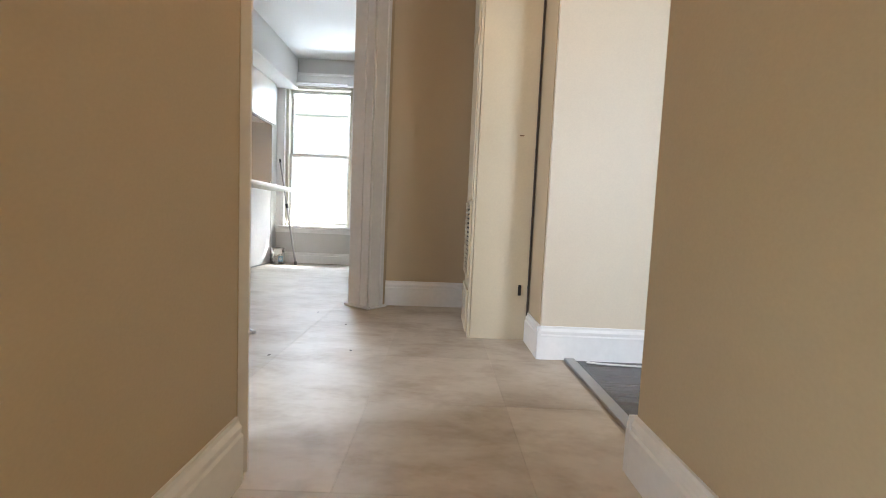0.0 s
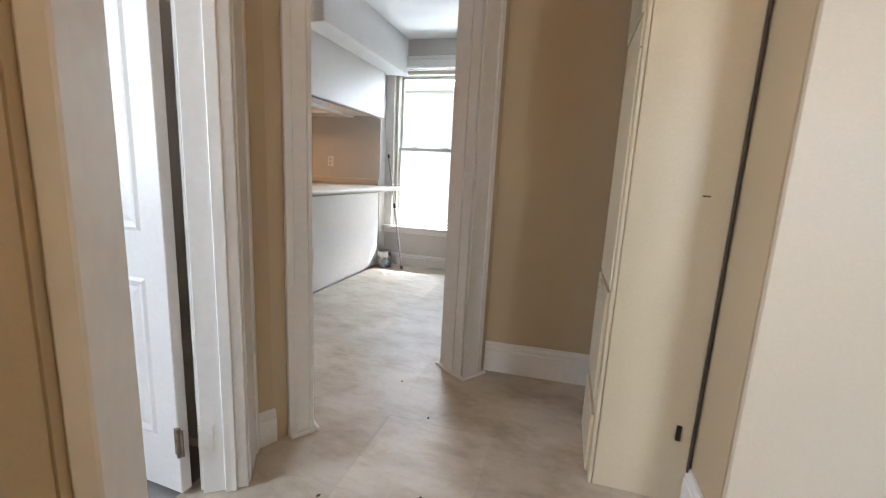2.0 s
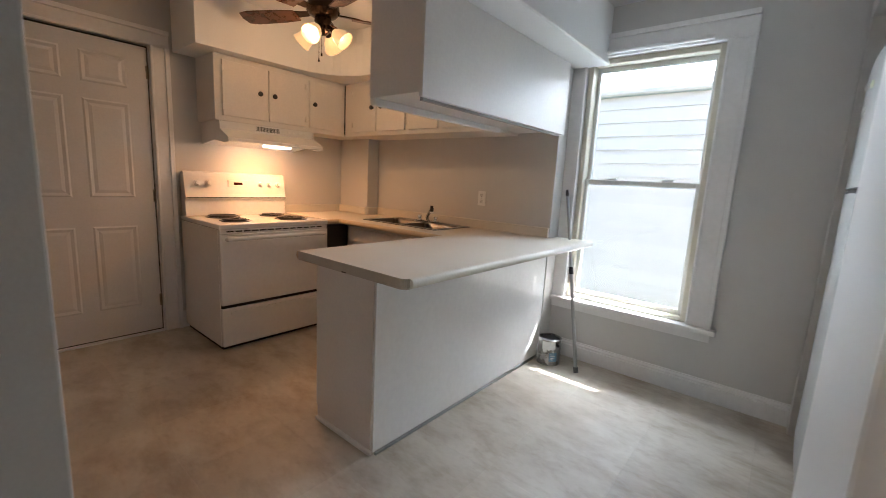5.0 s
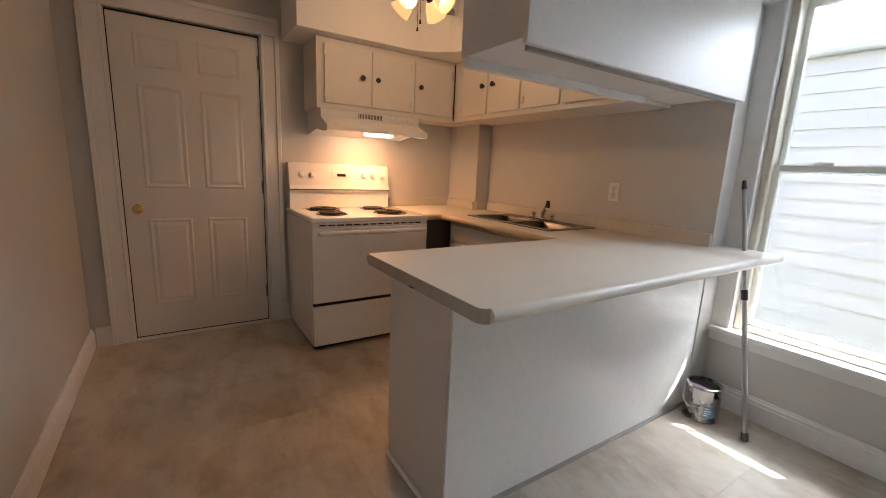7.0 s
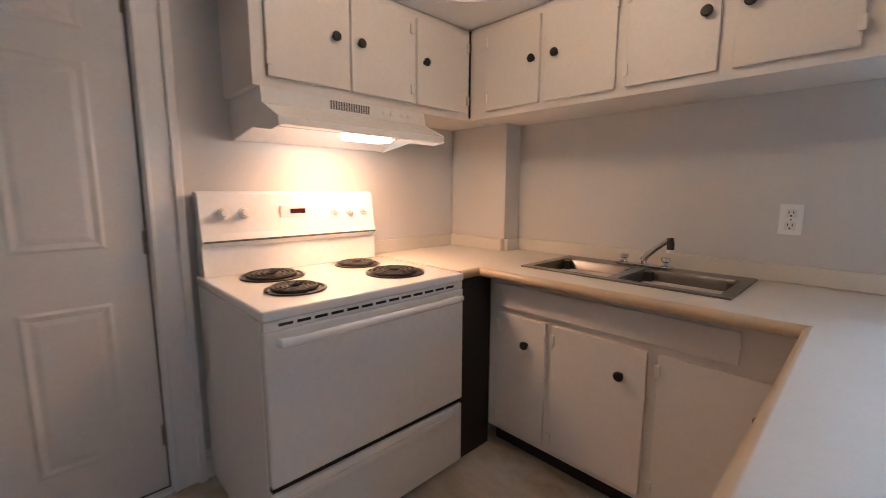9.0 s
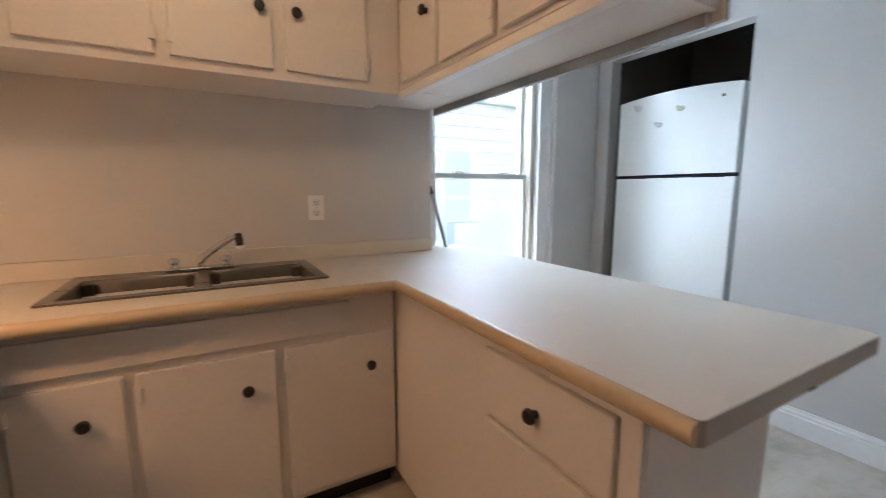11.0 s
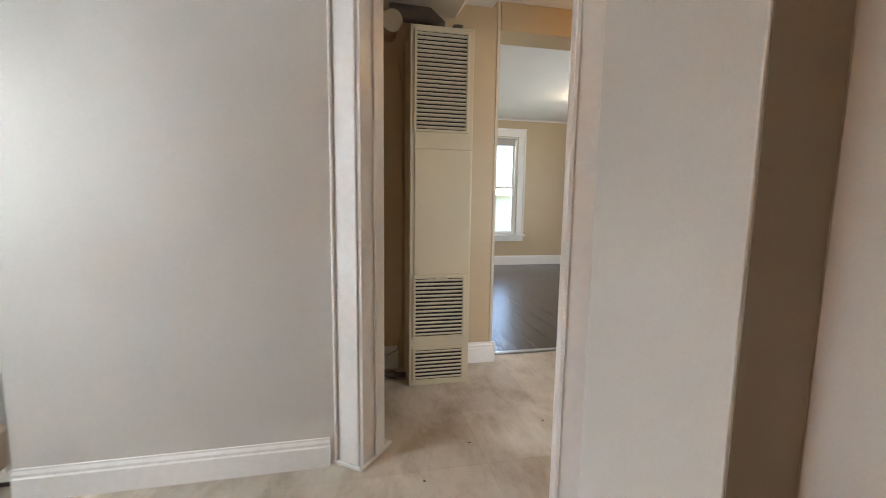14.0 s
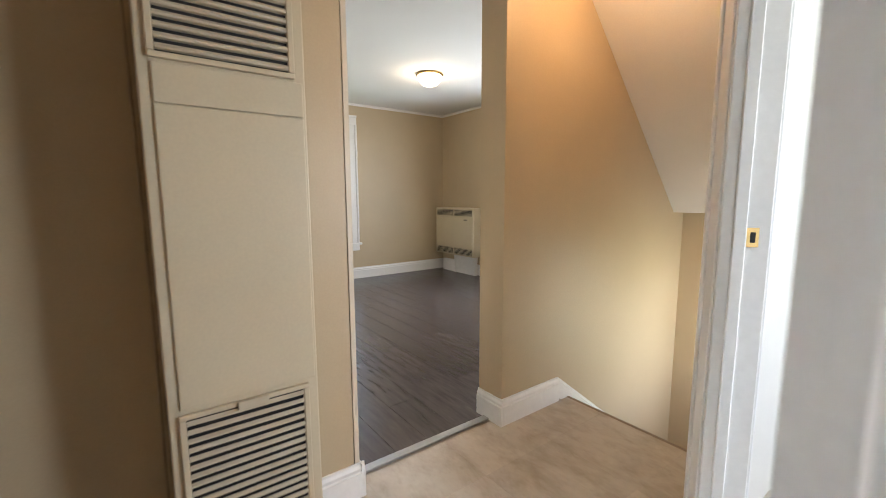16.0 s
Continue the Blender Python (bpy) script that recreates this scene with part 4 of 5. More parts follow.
part("drawer_lip", bx(X1 + 0.0025, X1 + 0.012, Y0 + 0.06, Y1 - 0.06, 0.262, 0.285, 0.004), ENAMEL, dw)
part("vent_rail", bx(X1 - 0.034, X1 - 0.001, Y0 + 0.006, Y1 - 0.006, 0.836, 0.8675, 0.003), ENAMEL, rng)
slot = part("vent_slot", bx(X1 - 0.002, X1 + 0.0005, Y0 + 0.05, Y0 + 0.095, 0.848, 0.857), DARK, rng)
for k in range(1, 13):
    share(slot, (X1 - 0.00075, Y0 + 0.0725 + 0.058 * k, 0.848), rng)
own = prism([(X0, 0.903), (X0 + 0.085, 0.903), (X0 + 0.078, 1.02), (X0 + 0.098, 1.04), (X0 + 0.085, 1.075), (X0 + 0.06, 1.235), (X0 + 0.03, 1.245), (X0, 1.24)], Y0 + 0.012, Y1 - 0.03, m=Matrix(((1, 0, 0, 0), (0, 0, 1, 0), (0, 1, 0, 0), (0, 0, 0, 1))))
bmesh.ops.recalc_face_normals(own, faces=own.faces[:])
bg = part("backguard", own, ENAMEL, rng)
for y in (Y0 + 0.10, Y0 + 0.18, Y1 - 0.25, Y1 - 0.17, Y1 - 0.09):
    own = lathe([(0.024, 0), (0.022, 0.008), (0.016, 0.012), (0.015, 0.028), (0.004, 0.03)], 18)
    own.transform(Matrix.Translation((X0 + 0.0735, y, 1.155)) @ Matrix.Rotation(radians(81), 4, "Y"))
    k = part("control_knob", own, ENAMEL, bg, "white control knob", smooth=True)
part("clock_panel", bx(X0 + 0.07, X0 + 0.079, Y0 + 0.33, Y0 + 0.49, 1.13, 1.185, 0.003), PLATE, bg)
part("clock_display", bx(X0 + 0.0795, X0 + 0.0815, Y0 + 0.375, Y0 + 0.445, 1.147, 1.168), mat("dark_red_display", (0.05, 0.008, 0.006), None, 0.15), bg, "dark red clock display")
part("trim_line", bx(X0 + 0.093, X0 + 0.0985, Y0 + 0.014, Y1 - 0.032, 1.04, 1.048), SLOT, bg)
for x, y, r in ((-3.90, 3.83, 0.105), (-3.62, 3.80, 0.085), (-3.90, 4.23, 0.085), (-3.62, 4.24, 0.105)):
    b = part("burner", lathe([(r + 0.02, 0.0), (r + 0.022, 0.005), (r + 0.012, 0.006), (r + 0.004, -0.004), (0.01, -0.006)], 28, m=Matrix.Translation((x, y, 0.903))), PAN, rng, "scorched drip pan", smooth=True)
    spiral = []
    for k in range(64):
        a, rr = k / 63 * 4 * 2 * math.pi, 0.024 + (r - 0.024) * k / 63
        spiral.append((x + rr * math.cos(a), y + rr * math.sin(a), 0.912))
    part("coil", tube(spiral, 0.0075, 6), COIL, b, "black spiral heating coil", smooth=True)

# range hood
hood = thing("range_hood", (-3.92, 4.2, 1.46), "white range hood with a lit lamp above the range", "range hood")
own = prism([(-4.136, 1.623), (-3.80, 1.623), (-3.80, 1.565), (-3.66, 1.50), (-3.655, 1.475), (-3.675, 1.47), (-3.70, 1.49), (-3.82, 1.515), (-4.0, 1.515), (-4.136, 1.46)], 3.79, 4.555, m=Matrix(((1, 0, 0, 0), (0, 0, 1, 0), (0, 1, 0, 0), (0, 0, 0, 1))))
bmesh.ops.recalc_face_normals(own, faces=own.faces[:])
part("canopy", own, ENAMEL, hood)
for y in (3.782, 4.556):
    own = prism([(-4.136, 1.624), (-3.80, 1.624), (-3.79, 1.565), (-3.655, 1.502), (-3.652, 1.47), (-3.72, 1.462), (-3.9, 1.488), (-4.136, 1.455)], y, y + 0.007, m=Matrix(((1, 0, 0, 0), (0, 0, 1, 0), (0, 1, 0, 0), (0, 0, 0, 1))))
    bmesh.ops.recalc_face_normals(own, faces=own.faces[:])
    part("side", own, ENAMEL, hood)
part("lamp_lens", bx(-3.79, -3.71, 4.10, 4.30, 1.456, 1.50, 0.006), HOODL, hood, "glowing lamp lens")
grl = part("vent_slot", bx(-3.7995, -3.7975, 4.06, 4.066, 1.578, 1.612), SLOT, hood)
for k in range(1, 16):
    share(grl, (-3.7985, 4.063 + 0.012 * k, 1.578), hood)
for y in (4.32, 4.36, 4.42, 4.46):
    part("switch", bx(-3.7995, -3.794, y, y + 0.025, 1.588, 1.602, 0.002), PLATE, hood)

# fridge in its alcove
fr = thing("refrigerator", (0.0, 4.82, 0.0), "white top-freezer refrigerator standing in a wall alcove", "refrigerator")
part("body", bx(-0.265, 0.42, 4.455, 5.215, 0.02, 1.79, 0.006), FRIDGE, fr)
part("grille", bx(-0.262, -0.255, 4.47, 5.20, 0.0, 0.09), BLACK, fr)


def fridge_door(z0, z1, arch):
    n, rows = 14, []
    own = bmesh.new()
    for k in range(n + 1):
        u = k / n
        y = 4.452 + 0.766 * u
        x = -0.335 - 0.012 * (1 - (2 * u - 1) ** 2)
        t = z1 + arch * (1 - (2 * u - 1) ** 2)
        rows.append([own.verts.new(v) for v in ((x, y, z0), (x, y, t), (-0.268, y, t), (-0.268, y, z0))])
    for a, b in zip(rows, rows[1:]):
        for j in range(4):
            own.faces.new((a[j], a[(j + 1) % 4], b[(j + 1) % 4], b[j]))
    own.faces.new(rows[0]), own.faces.new(rows[-1][::-1])
    bmesh.ops.recalc_face_normals(own, faces=own.faces[:])
    return own


d1 = part("freezer_door", fridge_door(1.327, 1.815, 0.022), FRIDGE, fr, smooth=True)
d2 = part("fridge_door", fridge_door(0.10, 1.305, 0.0), FRIDGE, fr, smooth=True)
# Dark bars stand for the shade between the doors and under the grip
part("door_gap", bx(-0.327, -0.27, 4.46, 5.21, 1.306, 1.326), DARK, fr)
part("handle_recess", bx(-0.3455, -0.338, 4.50, 5.05, 1.303, 1.313, 0.003), DARK, d2)
part("badge", bx(-0.3405, -0.337, 4.535, 4.59, 1.748, 1.764, 0.001), SLOT, d1, "small dark oval badge")
for y, z, s, mt, lb in ((5.07, 1.765, 0.045, MAGW, "pale grey fish-shaped fridge magnet"), (4.78, 1.72, 0.04, MAGG, "pale green leaf-shaped fridge magnet"), (4.915, 1.64, 0.042, MAGW, "small pale shell-shaped fridge magnet")):
    mg = thing("fridge_magnet", (-0.349, y, z - s / 2), lb, "magnet", "magnets on the freezer door")
    u = (y - 4.452) / 0.766
    xf = -0.335 - 0.012 * (1 - (2 * u - 1) ** 2)
    own = lathe([(s * 0.1, 0), (s * 0.55, 0.002), (s * 0.45, 0.006), (s * 0.15, 0.008)], 12)
    own.transform(Matrix.Translation((xf, y, z)) @ Matrix.Rotation(radians(-90), 4, "Y") @ Matrix.Diagonal((0.7, 1.1, 1, 1)))
    part("front", own, mt, mg, smooth=True)
    own = lathe([(s * 0.1, 0), (s * 0.3, 0.002), (s * 0.1, 0.005)], 8)
    own.transform(Matrix.Translation((xf, y + s * 0.55, z + s * 0.3)) @ Matrix.Rotation(radians(-90), 4, "Y"))
    part("tail", own, mt, mg, smooth=True)


def outlet(loc, way, name="wall_outlet", label="white duplex wall outlet on painted wall", switchy=False):
    """A duplex receptacle; way is +1 for a plate facing -y, -1 for +y."""
    x, y, z = loc
    o = thing(name, loc, label, "outlet", "wall outlets")
    s = -1 if way > 0 else 1
    f = lambda a, b, d0, d1, c, e, bev=0.0: bx(x + a, x + b, min(y + s * d0, y + s * d1), max(y + s * d0, y + s * d1), z + c, z + e, bev)
    part("plate", f(-0.036, 0.036, 0, 0.006, -0.058, 0.058, 0.003), PLATE, o)
    for dz in (-0.024, 0.024):
        r = part("receptacle", f(-0.017, 0.017, 0.0062, 0.009, dz - 0.016, dz + 0.016, 0.002), RECEPT, o)
        for dx in (-0.007, 0.007):
            part("slot", f(dx - 0.0015, dx + 0.0015, 0.0085, 0.0094, dz - 0.002, dz + 0.009), SLOT, r)
        part("slot", f(-0.003, 0.003, 0.0085, 0.0094, dz - 0.012, dz - 0.006), SLOT, r)
    part("screw", f(-0.003, 0.003, 0.0061, 0.0072, -0.003, 0.003), CHROME, o)
    return o


outlet((-2.443, 5.24, 1.145), 1)
outlet((-1.735, 2.375, 1.278), -1)

# paint can and pole
can = thing("paint_can", (-1.725, 5.185, 0.0), "used metal paint can with white drips on the floor", "paint can")
R = 0.083
part("body", lathe([(R - 0.004, 0), (R, 0.002), (R, 0.006), (R - 0.002, 0.01), (R - 0.002, 0.175), (R + 0.001, 0.18), (R + 0.001, 0.19), (R - 0.006, 0.192), (R - 0.008, 0.17)], 32, m=Matrix.Translation((-1.725, 5.185, 0))), TIN, can, smooth=True)
part("lid", lathe([(0.001, 0), (R - 0.012, 0.0), (R - 0.012, 0.004), (0.001, 0.004)], 32, m=Matrix.Translation((-1.725, 5.185, 0.178))), BLACK, can, "dark lid", smooth=True)
own = bmesh.new()
for a0, a1, z0, z1, r, ix in ((-100, -35, 0.12, 0.186, R + 0.0005, 0), (-62, -22, 0.035, 0.10, R + 0.0008, 1), (-95, -75, 0.10, 0.13, R + 0.0006, 0), (-52, -40, 0.10, 0.125, R + 0.0006, 0)):
    n = 10
    for k in range(n):
        q0, q1 = radians(a0 + (a1 - a0) * k / n), radians(a0 + (a1 - a0) * (k + 1) / n)
        f = own.faces.new([own.verts.new((-1.725 + r * math.cos(q), 5.185 + r * math.sin(q), z)) for q, z in ((q0, z0 + (0.008 * math.sin(k * 2.1) if ix == 0 else 0)), (q1, z0 + (0.008 * math.sin((k + 1) * 2.1) if ix == 0 else 0)), (q1, z1), (q0, z1))])
        f.material_index = ix
part("label", own, [SPILL, CANBLUE], can, "blue label under dried white drips")
for k, z in enumerate((0.085, 0.072, 0.06, 0.048)):
    w = (16, 24, 20, 12)[k]
    own = bmesh.new()
    for j in range(5):
        q0, q1 = radians(-56 + w * j / 5), radians(-56 + w * (j + 1) / 5)
        own.faces.new([own.verts.new((-1.725 + (R + 0.0014) * math.cos(q), 5.185 + (R + 0.0014) * math.sin(q), zz)) for q, zz in ((q0, z), (q1, z), (q1, z + 0.005), (q0, z + 0.005))])
    part("print_line", own, SPILL, can)
for a in (160, 340):
    q = radians(a)
    own = lathe([(0.012, 0), (0.012, 0.004), (0.005, 0.006)], 10)
    own.transform(Matrix.Translation((-1.725 + R * math.cos(q), 5.185 + R * math.sin(q), 0.15)) @ Matrix.Rotation(q, 4, "Z") @ Matrix.Rotation(radians(90), 4, "Y"))
    part("ear", own, BLACK, can)
part("bail", tube([(-1.725 + (R + 0.006) * math.cos(radians(160 + 180 * k / 14)), 5.185 + (R + 0.006) * math.sin(radians(160 + 180 * k / 14)), 0.15 - 0.075 * math.sin(math.pi * k / 14)) for k in range(15)], 0.002, 6), CHROME, can, smooth=True)
pole = thing("painting_pole", (-1.471, 5.16, 0.0), "grey metal extension pole leaning against the window trim", "pole")
lo, hi = Vector((-1.50, 5.16, 0.0)), Vector((-1.775, 5.345, 1.25))
lerp = lambda k: lo + (hi - lo) * k
part("lower_tube", tube([lerp(0.02), lerp(0.55)], 0.0125, 12), POLE, pole, smooth=True)
part("upper_tube", tube([lerp(0.55), lerp(0.965)], 0.0105, 12), POLE, pole, smooth=True)
part("collar", tube([lerp(0.53), lerp(0.57)], 0.0155, 12), BLACK, pole, smooth=True)
part("threaded_tip", tube([lerp(0.965), lerp(1.0)], [0.013, 0.009], 12), BLACK, pole, "black threaded tip", smooth=True)
part("foot", tube([lerp(0.0), lerp(0.03)], 0.0165, 12), SLOT, pole, "dark rubber foot", smooth=True)

# ceiling fan with four lit shades
fan = thing("ceiling_fan", (-3.0, 4.12, 2.0), "dark wooden ceiling fan with four lit amber glass shades", "ceiling fan")
fx = Matrix.Translation((-3.0, 4.12, 0))
part("canopy", lathe([(0.07, 2.454), (0.07, 2.44), (0.03, 2.42), (0.014, 2.41)], 24, m=fx), BRONZE, fan, smooth=True)
part("downrod", lathe([(0.013, 2.415), (0.013, 2.38)], 12, m=fx), BRONZE, fan, smooth=True)
part("motor", lathe([(0.02, 2.385), (0.075, 2.375), (0.1, 2.34), (0.105, 2.30), (0.085, 2.275), (0.05, 2.262)], 28, m=fx), BRONZE, fan, smooth=True)
part("light_fitter", lathe([(0.05, 2.262), (0.055, 2.24), (0.04, 2.21), (0.045, 2.19), (0.03, 2.165), (0.008, 2.155)], 24, m=fx), BRONZE, fan, smooth=True)
for k in range(5):
    a = radians(206 + 72 * k)
    r = fx @ Matrix.Rotation(a, 4, "Z")
    own = prism([(0.19, -0.05), (0.30, -0.062), (0.52, -0.068), (0.585, -0.055), (0.60, 0.0), (0.585, 0.055), (0.52, 0.068), (0.30, 0.062), (0.19, 0.05)], -0.004, 0.004)
    own.transform(r @ Matrix.Translation((0, 0, 2.285)) @ Matrix.Rotation(radians(13), 4, "X"))
    bl = part("blade", own, WOOD, fan, "dark walnut blade")
    own = prism([(0.075, -0.018), (0.20, -0.03), (0.24, 0.0), (0.20, 0.03), (0.075, 0.018)], -0.004, 0.004)
    own.transform(r @ Matrix.Translation((0, 0, 2.293)) @ Matrix.Rotation(radians(13), 4, "X"))
    part("blade_arm", own, BRONZE, bl)
for k in range(4):
    a = radians(-62 + 90 * k)
    r = fx @ Matrix.Rotation(a, 4, "Z") @ Matrix.Translation((0.05, 0, 2.20)) @ Matrix.Rotation(radians(128), 4, "Y")
    arm = part("lamp_arm", lathe([(0.012, -0.02), (0.014, 0.02), (0.02, 0.025), (0.02, 0.04)], 14, m=r), BRONZE, fan, smooth=True)
    n = 20
    sh = part("shade", lathe([(0.022, 0.036), (0.036, 0.055), (0.05, 0.085), (0.055, 0.115), (0.062, 0.135), (0.059, 0.135), (0.051, 0.113), (0.046, 0.086), (0.032, 0.057), (0.019, 0.04)], n, m=r), SHADE, fan, "glowing amber glass shade", smooth=True)
    sh.visible_shadow = False
    bu = part("bulb", lathe([(0.008, 0.045), (0.018, 0.065), (0.022, 0.085), (0.014, 0.102), (0.003, 0.107)], 14, m=r), BULB, sh, "lit bulb", smooth=True)
    bu.visible_shadow = False
for dx, z in ((0.0, 1.99), (0.03, 2.02)):
    part("pull_chain", tube([(-3.0 + dx, 4.09, 2.16), (-3.0 + dx, 4.09, z + 0.02)], 0.0015, 6), BRONZE, fan)
    part("chain_bob", tube([(-3.0 + dx, 4.09, z + 0.02), (-3.0 + dx, 4.09, z)], [0.004, 0.007], 8), BRONZE, fan)

# ---- hall things ----
fu = thing("wall_furnace", (0.5, 2.6, 0.0), "tall cream gas wall furnace with louvred grilles", "wall furnace")
fxf = 0.352
part("case", bx(fxf + 0.01, 0.652, 2.412, 2.788, 0.0, 2.175, 0.004), CREAM, fu)
part("front_frame", bx(fxf - 0.004, fxf + 0.009, 2.408, 2.792, 0.0, 2.18, 0.005), CREAM, fu)
part("front_panel", bx(fxf - 0.012, fxf - 0.0045, 2.418, 2.765, 0.72, 1.474, 0.003), CREAM, fu)
part("upper_panel", bx(fxf - 0.012, fxf - 0.0045, 2.418, 2.765, 1.478, 1.571, 0.003), CREAM, fu)
def grille(name, z0, z1, n, y0=2.455, y1=2.755):
    own = bmesh.new()
    for a, b, c, d in ((y0 - 0.016, y1 + 0.016, z1, z1 + 0.014), (y0 - 0.016, y1 + 0.016, z0 - 0.014, z0), (y0 - 0.016, y0, z0, z1), (y1, y1 + 0.016, z0, z1)):
        bx(fxf - 0.016, fxf - 0.0045, a, b, c, d, 0.002, own, 1)
    g = part(name, own, CREAM, fu, "louvred cream grille")
    part("backing", bx(fxf - 0.006, fxf - 0.0045, y0, y1, z0, z1), DARK, g)
    pitch = (z1 - z0) / n
    own = prism([(fxf - 0.0065, 0.0), (fxf - 0.016, pitch * 0.12), (fxf - 0.0175, pitch * 0.35), (fxf - 0.012, pitch * 0.62), (fxf - 0.0065, pitch * 0.5)], y0 + 0.001, y1 - 0.001, m=Matrix(((1, 0, 0, 0), (0, 0, 1, 0), (0, 1, 0, 0), (0, 0, 0, 1))))
    bmesh.ops.recalc_face_normals(own, faces=own.faces[:])
    for v in own.verts:
        v.co.z += z0 + pitch * 0.2
    s = part("slat", own, SLAT, g)
    for k in range(1, n):
        share(s, s.location + Vector((0, 0, pitch * k)), g)
    return g


grille("upper_grille", 1.592, 2.142, 23), grille("lower_grille", 0.325, 0.692, 15), grille("base_grille", 0.04, 0.235, 8)
lt = part("latch", bx(fxf - 0.026, fxf - 0.0165, 2.555, 2.635, 0.685, 0.708, 0.004), SLAT, fu, "small pull latch")
# Dark strip added to draw the shaded gap between furnace and wall
part("flange", bx(0.648, 0.656, 2.396, 2.41, 0.0, 2.18, 0.002), PIPE, fu, "dark strip put in for the shaded gap beside the furnace")
part("side_lock", bx(0.60, 0.616, 2.404, 2.4115, 0.235, 0.29, 0.003), BLACK, fu, "small dark lock plate")
part("scratch", bx(0.567, 0.589, 2.4095, 2.4119, 1.042, 1.047), RUST, fu, "short rusty scratch")
vent = thing("flue_pipe", (0.45, 2.8, 2.15), "dark flue elbow and tan duct above a furnace", "pipe")
part("elbow", tube([(0.50, 2.60, 2.176), (0.50, 2.60, 2.24), (0.50, 2.66, 2.29), (0.50, 2.90, 2.295)], 0.05, 14), PIPE, vent, smooth=True)
part("duct_end", tube([(0.42, 2.89, 2.215), (0.50, 2.89, 2.225)], [0.062, 0.062], 18), DUCT, vent, smooth=True)
part("collar", tube([(0.49, 2.89, 2.225), (0.66, 2.89, 2.225)], 0.05, 14), DUCT, vent, smooth=True)
part("valve", bx(0.42, 0.50, 2.46, 2.52, 2.182, 2.232, 0.008), HINGE, vent)
gas = thing("gas_pipe", (0.5, 2.95, 0.0), "rusty black gas pipe along the hall floor", "pipe")
part("run", tube([(0.58, 3.14, 0.10), (0.53, 3.05, 0.095), (0.50, 2.99, 0.06), (0.48, 2.95, 0.035), (0.46, 2.80, 0.03)], 0.017, 10), PIPE, gas, smooth=True)
part("coupling", tube([(0.52, 3.03, 0.085), (0.50, 2.985, 0.06)], 0.026, 10), PIPE, gas, smooth=True)
part("coupling", tube([(0.475, 2.91, 0.033), (0.47, 2.87, 0.033)], 0.025, 10), PIPE, gas, smooth=True)
part("tee", tube([(0.50, 3.0, 0.0), (0.50, 3.0, 0.16)], 0.02, 10), PIPE, gas, smooth=True)
cbl = thing("thermostat_cable", (0.63, 2.82, 0.1), "thin tan cable running down a furnace corner", "cable")
part("strand", tube([(0.648, 2.83, 2.05), (0.63, 2.805, 1.9), (0.64, 2.80, 1.0), (0.635, 2.803, 0.3), (0.625, 2.84, 0.14), (0.62, 2.91, 0.11)], 0.004, 6), DUCT, cbl, smooth=True)
lampb = thing("hall_ceiling_lamp", (0.25, 0.95, 2.36), "lit flush dome lamp on a hall ceiling", "lamp")
part("rim", lathe([(0.13, 2.499), (0.13, 2.48), (0.115, 2.475)], 28, m=Matrix.Translation((0.25, 0.95, 0))), BRASS, lampb, smooth=True)
dm = part("dome", lathe([(0.115, 2.476), (0.10, 2.43), (0.06, 2.40), (0.01, 2.39)], 28, m=Matrix.Translation((0.25, 0.95, 0))), DOME, lampb, "glowing glass dome", smooth=True)
dm.visible_shadow = False

# small dark chips on the vinyl
for cx, cy, a in ((-0.549, 2.843, 0.4), (-0.317, 2.581, 1.3), (-0.194, 2.136, 2.2), (-0.518, 2.032, 0.9)):
    own = prism([(-0.008, -0.003), (0.001, -0.005), (0.009, 0.0), (0.002, 0.004), (-0.006, 0.003)], 0.0003, 0.0022)
    own.transform(Matrix.Translation((cx, cy, 0)) @ Matrix.Rotation(a, 4, "Z"))
    part("paint_chip", own, PIPE, label="tiny dark paint chip lying on beige vinyl floor", category="paint chip", group="chips on the floor")

# ---- living room things ----
htr = thing("wall_heater", (4.46, -1.45, 0.0), "cream gas wall heater with louvred vents above a baseboard", "wall heater")
part("case", bx(3.97, 4.96, -1.53, -1.34, 0.31, 1.08, 0.014), CREAM, htr)
part("face", bx(4.0, 4.93, -1.339, -1.332, 0.45, 0.93, 0.004), CREAM, htr)
part("badge", bx(4.12, 4.2, -1.3315, -1.328, 0.885, 0.9), SLOT, htr, "small dark badge")
for z0, z1, x0, x1 in ((0.955, 1.05, 4.01, 4.45), (0.955, 1.05, 4.48, 4.92), (0.335, 0.43, 4.01, 4.45), (0.335, 0.43, 4.48, 4.92)):
    v = part("vent", bx(x0, x1, -1.34, -1.336, z0, z1), DARK, htr, "louvred vent")
    for k in range(5):
        part("slat", bx(x0, x1, -1.336, -1.328, z0 + 0.008 + k * 0.019, z0 + 0.014 + k * 0.019), CREAM, v)
part("valve_box", bx(4.05, 4.5, -1.5, -1.4, 0.2, 0.309, 0.01), SPILL, htr)
part("foot_panel", bx(4.06, 4.9, -1.50, -1.45, 0.0, 0.199, 0.004), SPILL, htr)
part("pipe", tube([(4.55, -1.43, 0.0), (4.55, -1.43, 0.312)], 0.011, 10), SPILL, htr)
dome = thing("living_ceiling_lamp", (3.17, 0.02, 2.52), "lit flush glass dome lamp on a white ceiling", "lamp")
dx = Matrix.Translation((3.17, 0.02, LC - 2.5))
part("rim", lathe([(0.15, 2.499), (0.155, 2.485), (0.14, 2.475)], 30, m=dx), BRASS, dome, smooth=True)
dm = part("dome", lathe([(0.14, 2.476), (0.13, 2.43), (0.085, 2.38), (0.012, 2.355)], 30, m=dx), DOME, dome, "glowing ribbed glass dome", smooth=True)
dm.visible_shadow = False
